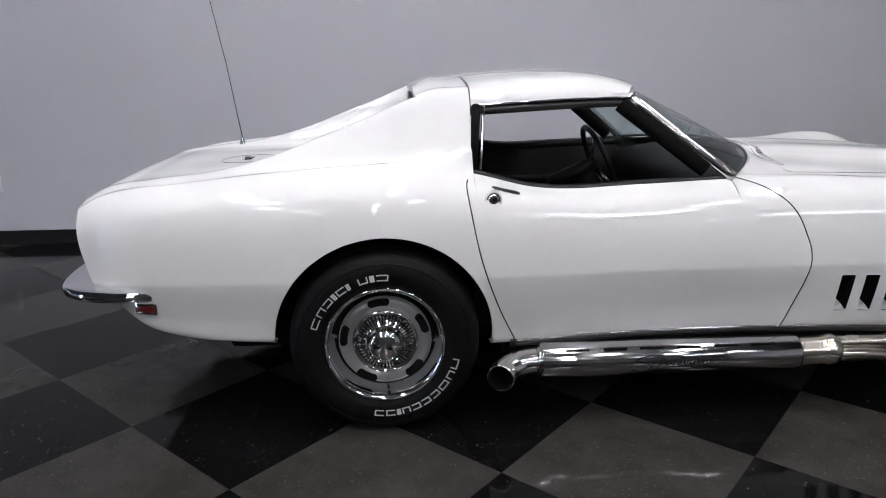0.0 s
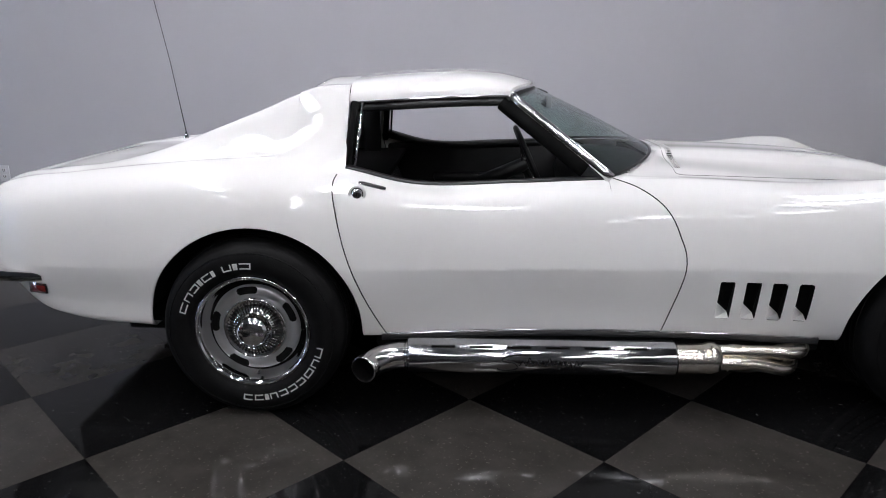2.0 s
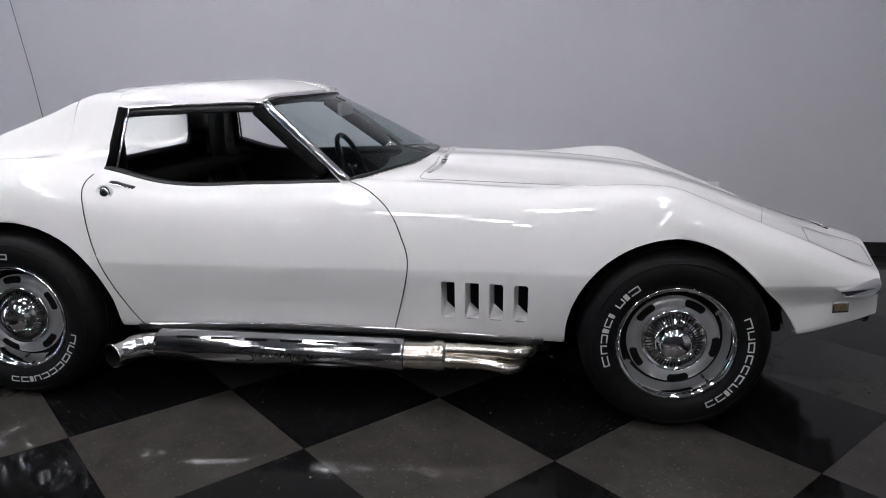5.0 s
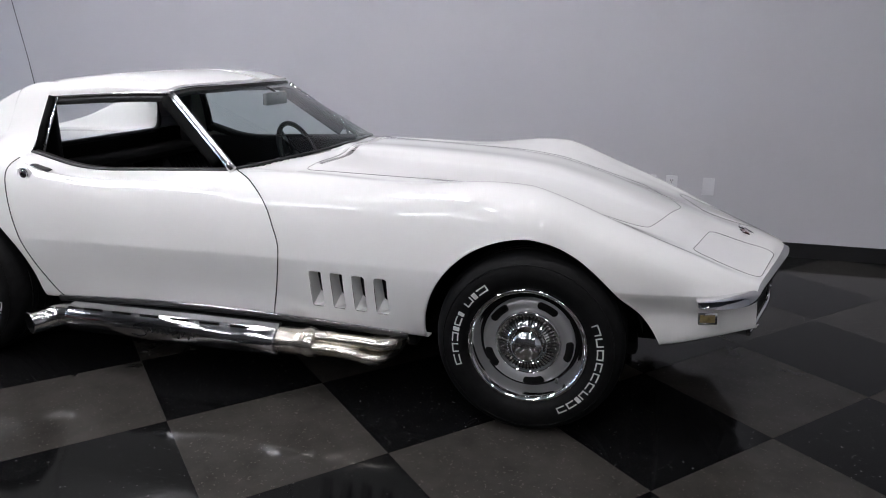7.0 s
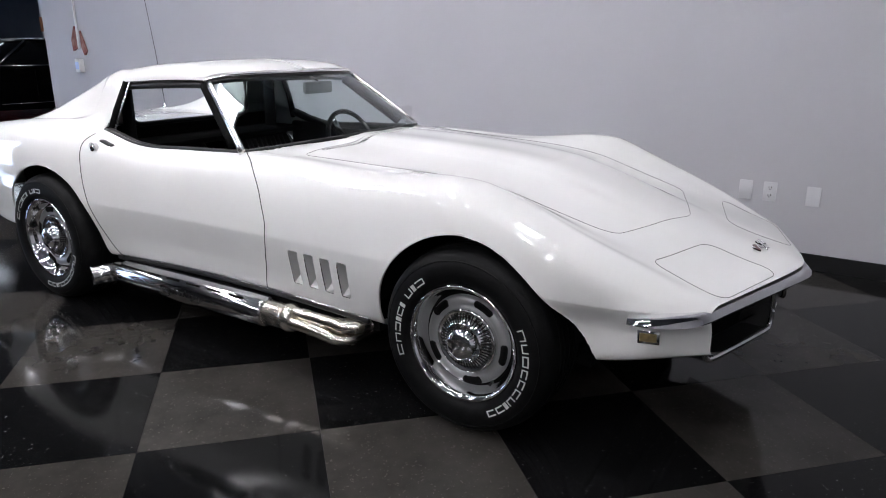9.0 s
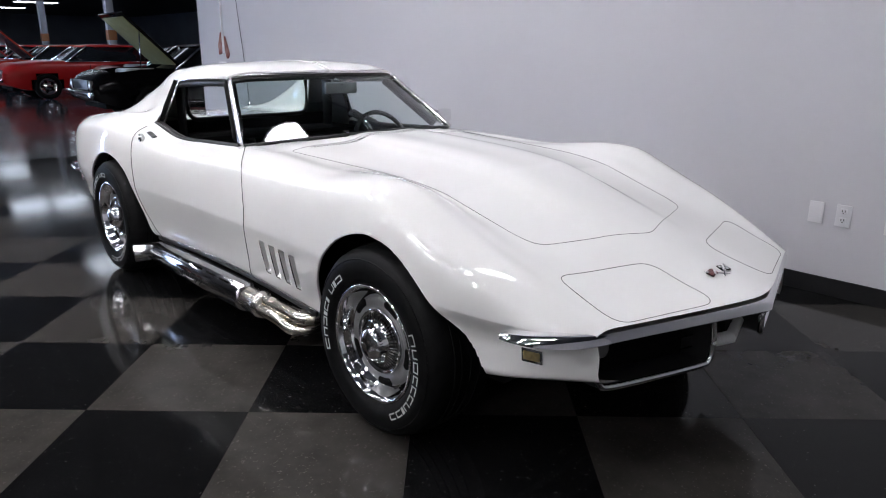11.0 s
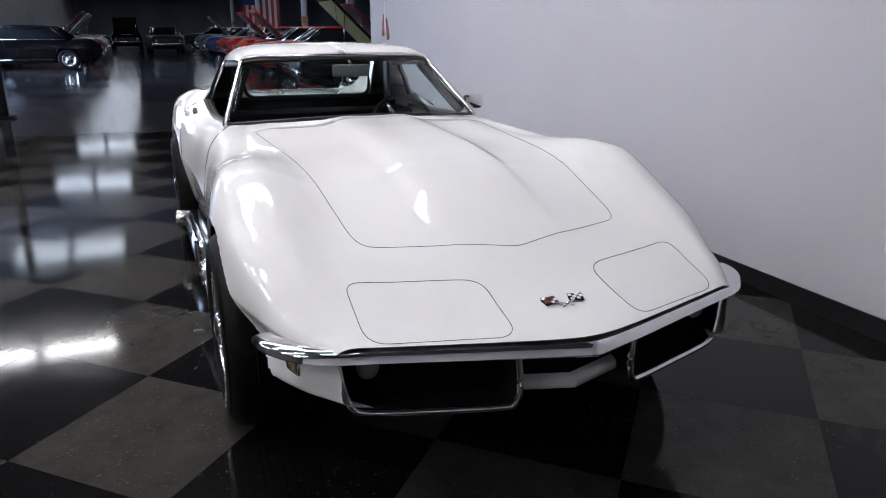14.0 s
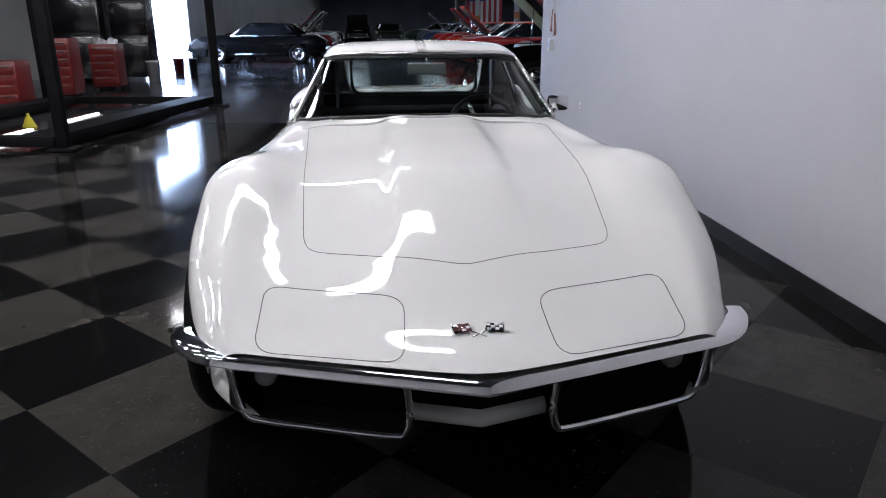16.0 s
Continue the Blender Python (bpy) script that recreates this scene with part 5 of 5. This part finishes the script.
place("white", True, -32.4, -4.6, 90, "white classic car with its hood raised")
place("silver", True, -36.2, -4.7, 90, "silver classic car with its hood raised")
place("black", False, -40.2, -4.7, 90, "black classic car parked in the row")
place("yellow", False, -17.0, 10.4, -90, "bright yellow sports car in the second row")
place("red", False, -21.5, 10.6, -90, "red sports car in the second row")
place("red", False, -27.0, 10.6, -90, "red classic car in the second row")
place("silver", False, -33.0, 10.6, -90, "silver classic car in the second row")
place("green", False, -50.0, 4.2, -90, "dark green classic car parked in the row")

# ---- hall structure ----
for k, (x, y) in enumerate(((-30.0, 6.2), (-21.5, 6.0), (-13.5, 6.2), (-45.0, 6.4), (-60.0, 6.6))):
    col = thing("column", "grey steel column with an orange band", "column", "steel columns", "structure")
    col.matrix_world = pose(x, y, 0)
    bx("shaft", (0, 0, 2.3), (0.24, 0.24, 4.6), CORRU, col, "", 0.02)
    bx("band", (0, 0, 1.7), (0.26, 0.26, 0.3), mat("orange_band", (0.35, 0.14, 0.05), 0.6), col)

# west side wall of ribbed metal with an open overhead door
ribs = thing("wall_south", "grey ribbed metal wall of the hall", "wall", "", "structure")
ribs.matrix_world = pose(0, -6.9, 0)


def ribbed(x0, x1, z0, z1):
    vs, fs = [], []
    m = int((x1 - x0) / 0.15)
    for i in range(m + 1):
        x = x0 + (x1 - x0) * i / m
        y = (0.0, 0.0, 0.07, 0.07)[i % 4]
        vs += [(x, y, z0), (x, y, z1), (x, -0.2, z1), (x, -0.2, z0)]
    for i in range(m):
        for j in range(4):
            a, b = i * 4 + j, i * 4 + (j + 1) % 4
            fs.append((a, b, b + 4, a + 4))
    fs += [(0, 1, 2, 3), tuple(m * 4 + j for j in (3, 2, 1, 0))]
    return vs, fs


mk("wall_panel", *ribbed(-82, -23.0, 0, 4.6), CORRU, ribs, "", False)
mk("wall_panel", *ribbed(-17.6, -15.4, 0, 4.6), CORRU, ribs, "", False)
mk("wall_panel", *ribbed(-23.0, -17.6, 3.6, 4.6), CORRU, ribs, "", False)
slab("wall_bay_end", -15.6, -15.4, -13, -7.1, 0, 4.6, CORRU, "grey metal wall of the service bay", "wall")
slab("wall_bay_back", -15.4, 9, -13.2, -13, 0, 4.6, BAY, "grey metal back wall of the service bay", "wall")
day = slab("daylight_backdrop", -34, -15.7, -9.1, -9.0, -0.2, 4.6, DAY, "bright daylight outside the open overhead door", "backdrop")
sky = thing("window_1", "strip of bright windows in the far end wall", "window", "", "structure")
sky.matrix_world = pose(-81.9, 0, 0)
for k in range(9):
    bx("pane", (0.03, 14.6 + 1.12 * k, 2.0), (0.04, 0.86, 0.9), SKYLIGHT, sky)
bx("window_frame", (0.0, 19.1, 2.0), (0.04, 10.4, 1.5), POST, sky)

flag = thing("flag", "large vertical red and white striped flag hung from the ceiling", "flag")
flag.matrix_world = pose(-64, 8.0, 0)
FLAGRED, FLAGWHITE, FLAGBLUE = mat("flag_red", (0.35, 0.03, 0.05), 0.8), mat("flag_white", (0.6, 0.6, 0.62), 0.8), mat("flag_blue", (0.03, 0.05, 0.2), 0.8)
for k in range(13):
    bx("stripe", (0.02 * math.sin(k), 0.125 + 0.25 * k, 2.75), (0.012, 0.25, 2.7), FLAGRED if k % 2 == 0 else FLAGWHITE, flag)
bx("canton", (0.02, 0.85, 3.7), (0.014, 1.7, 0.8), FLAGBLUE, flag)
for y in (0.1, 3.15):
    bx("rope", (0, y, 4.35), (0.01, 0.01, 0.5), POST, flag)

# ---- service bay: lift, cabinets and clutter ----
lift = thing("vehicle_lift", "black four-post vehicle lift standing lowered on the floor", "vehicle lift")
PA, PB = Vector((-8.75, -2.98, 0)), Vector((-4.45, -3.75, 0))
back = Vector((-0.5, -3.0, 0))
for p in (PA, PB, PA + back, PB + back):
    bx("post", (p.x, p.y, 1.25), (0.12, 0.12, 2.5), POST, lift, "", 0.01)
    bx("foot", (p.x, p.y, 0.02), (0.3, 0.3, 0.03), POST, lift, "", 0.006)
ang = math.degrees(math.atan2(PB.y - PA.y, PB.x - PA.x))
for off in (0.0, 0.78):
    c = PA.lerp(PB, 0.5) + back * off
    bx("runway", (c.x, c.y - 0.28, 0.1), (4.3, 0.42, 0.14), POST, lift, "", 0.01, pose(0, 0, 0, 0, 0, ang))
for p, q in ((PA, PA + back), (PB, PB + back)):
    c = p.lerp(q, 0.5)
    bx("cross_beam", (c.x, c.y, 0.1), (0.14, 2.9, 0.12), POST, lift, "", 0.01, pose(0, 0, 0, 0, 0, -9.5))
for k, (x, y, l) in enumerate(((-6.9, -4.55, 1.1), (-5.4, -4.75, 0.8))):
    w = thing("work_light", "bright tube work light lying by the lift", "work light", "work lights")
    w.matrix_world = pose(x, y, 0.0, 0, 0, ang + 4)
    bx("tray", (0, 0, 0.02), (l + 0.1, 0.1, 0.04), PLATE, w)
    bx("tube", (0, 0, 0.055), (l, 0.05, 0.03), emit("work_tube", (1, 1, 1), 5), w)


def cabinet(x, y, w, d, h, material, label, drawers, knob=CHROME):
    root = thing("tool_cabinet", label, "cabinet", "tool cabinets")
    root.matrix_world = pose(x, y, 0, 0, 0, 90)
    bx("body", (0, 0, h / 2 + 0.04), (w, d, h - 0.08), material, root, "", 0.012)
    for k in range(drawers):
        hh = (h - 0.2) / drawers
        dr = bx("drawer", (0, -d / 2 - 0.008, 0.14 + hh * (k + 0.5)), (w - 0.06, 0.02, hh - 0.02), material, root, "", 0.004)
        bx("handle", (0, -d / 2 - 0.026, 0.14 + hh * (k + 0.8)), (w * 0.7, 0.016, 0.014), knob, dr)
    for sx in (-1, 1):
        for sy in (-1, 1):
            bx("foot", (sx * (w / 2 - 0.06), sy * (d / 2 - 0.06), 0.025), (0.06, 0.06, 0.05), BLACK, root)


GLOSSBLACK = mat("gloss_black_cabinet", (0.01, 0.01, 0.012), 0.2, coat=0.5)
REDBOX = mat("red_tool_box", (0.17, 0.01, 0.01), 0.35, coat=0.4)
cabinet(-15.3, -6.35, 0.9, 0.6, 2.1, GLOSSBLACK, "tall glossy black tool cabinet beside the open door", 2)
cabinet(-14.9, -7.5, 1.2, 0.6, 2.2, GLOSSBLACK, "tall glossy black storage cabinet in the service bay", 2)
cabinet(-12.4, -6.02, 0.55, 0.5, 0.95, REDBOX, "red rolling tool chest in the service bay", 5)
cabinet(-10.6, -6.15, 0.4, 0.5, 1.1, REDBOX, "red rolling tool chest in the service bay", 6)
cabinet(-8.4, -6.2, 0.6, 0.5, 0.8, REDBOX, "low red tool chest in the service bay", 4)
for x, y, r, h, m, lab in ((-14.4, -5.7, 0.16, 0.5, PLATE, "white plastic bucket by the open door"), (-17.4, -5.9, 0.15, 0.42, REDBOX, "small red jack stand by the open door"), (-16.6, -5.3, 0.11, 0.45, BLACK, "black waste bin by the open door")):
    bn = thing("bucket", lab, "bucket")
    bn.matrix_world = pose(x, y, 0)
    mk("shell", *lathe([(0.0, 0.0), (r * 0.85, 0.0), (r, h), (r + 0.015, h), (r + 0.015, h - 0.03)], 20, "z"), m, bn)
jack = thing("jack_stand", "small yellow jack stand on the floor by the lift", "jack stand")
jack.matrix_world = pose(-6.45, -5.03, 0)
YELLOW = mat("yellow_enamel", (0.5, 0.42, 0.03), 0.4)
bm = bmesh.new()
bmesh.ops.create_cone(bm, cap_ends=True, segments=4, radius1=0.1, radius2=0.035, depth=0.14, matrix=pose(0, 0, 0.07))
part("base", bm, YELLOW, jack, "", False)
bx("saddle", (0, 0, 0.16), (0.05, 0.03, 0.05), YELLOW, jack, "", 0.01)
for k, (x, y) in enumerate(((-12.4, -5.9), (-12.3, -6.1), (-12.5, -6.2))):
    rg = thing("rag_pile", "crumpled white rags on a red tool chest", "rags", "rags")
    rg.matrix_world = pose(x, y, 0.93)
    bm = bmesh.new()
    bmesh.ops.create_icosphere(bm, subdivisions=3, radius=0.14)
    for v in bm.verts:
        v.co *= 0.8 + 0.4 * noise.noise(v.co * 9 + Vector((k, 0, 0)))
        v.co.z = max(0, v.co.z * 0.8 + 0.05)
    part("cloth", bm, PLATE, rg)

# ---- floor tiles ----
TS = 0.611
TA = radians(46.3)
TX, TY = -0.025, -1.136


def tile_mesh(name, material, s):
    bm = bmesh.new()
    box(bm, (0, 0, -0.002), (s, s, 0.004))
    me = bpy.data.meshes.new(name)
    bm.to_mesh(me)
    bm.free()
    me.materials.append(material)
    return me


tile_meshes = [tile_mesh("tile", TILE_BLACK, TS - 0.0012), tile_mesh("tile", TILE_GREY, TS - 0.0012)]
far_tiles = [[], []]
n_tiles = 0
for i in range(-130, 131):
    for j in range(-130, 131):
        cx = TX + TS * ((i + 0.5) * math.cos(TA) - (j + 0.5) * math.sin(TA))
        cy = TY + TS * ((i + 0.5) * math.sin(TA) + (j + 0.5) * math.cos(TA))
        if not (-7.2 < cx < 8.5 and -12 < cy < 12):
            continue
        kind = (i + j) % 2
        if -6.4 < cx < 4.6 and -3.6 < cy < 2.2:
            ob = new("tile", tile_meshes[kind])
            ob.parent = floor
            ob.matrix_parent_inverse = floor.matrix_world.inverted()
            ob.matrix_basis = pose(cx, cy, 0, 0, 0, math.degrees(TA) + 90 * ((i * 7 + j * 3) % 4))
            n_tiles += 1
        else:
            far_tiles[kind].append((cx, cy))
for kind, mt in enumerate((TILE_BLACK, TILE_GREY)):
    vs, fs = [], []
    c, s = math.cos(TA) * (TS - 0.0012) / 2, math.sin(TA) * (TS - 0.0012) / 2
    for cx, cy in far_tiles[kind]:
        k = len(vs)
        vs += [(cx + c - s, cy + s + c, 0), (cx - c - s, cy - s + c, 0), (cx - c + s, cy - s - c, 0), (cx + c + s, cy + s - c, 0)]
        fs.append((k, k + 1, k + 2, k + 3))
    ob = mk("distant_tiles", vs, fs, mt, floor, "", False)
    ob.matrix_parent_inverse = floor.matrix_world.inverted()
    tagged(ob, kind="stuff")

# ---- ceiling lights ----


def ceiling_light(x, y, z, w, l, n=2, turn=0, lit=None):
    root = thing("ceiling_light", "suspended fluorescent fixture with bright white tubes", "ceiling light", "ceiling lights")
    root.matrix_world = ROOM @ pose(x, y, z, 0, 0, turn)
    bx("housing", (0, 0, 0.04), (l + 0.06, w + 0.06, 0.05), PLATE, root)
    for k in range(n):
        yy = (k + 0.5 - n / 2) * w / n
        bx("light_tube", (0, yy, 0.0), (l, w / n * (0.5 if n > 2 else 0.95), 0.02), lit or TUBE, root)
    bx("hanger", (0, 0, (4.6 - z) / 2 + 0.06), (0.02, 0.02, max(0.02, 4.6 - z - 0.08)), POST, root)
    return root


NEAR_LIGHTS = [(-3.0, -3.6), (-3.0, -2.2), (-3.0, -0.8), (-0.75, -1.9), (-0.75, -0.55), (2.0, -3.3), (2.0, -0.9), (0.15, -4.5), (-9.5, -4.0), (-9.5, -2.7)]
NEAR_LIGHTS += [(x, y) for y in (-6.4, -8.8, -11.2) for x in (-3.6, -1.0, 2.6, 5.4)]
for x, y in NEAR_LIGHTS:
    ceiling_light(x, y, 4.2, 1.2, 0.24, 2)
for x in range(-70, -10, 9):
    for y in (-3.4, 4.0, 10.8):
        for dy in (-0.65, 0.65):
            ceiling_light(x, y + dy, 4.2, 1.4, 1.15, 4, 90, TUBE_FAR)
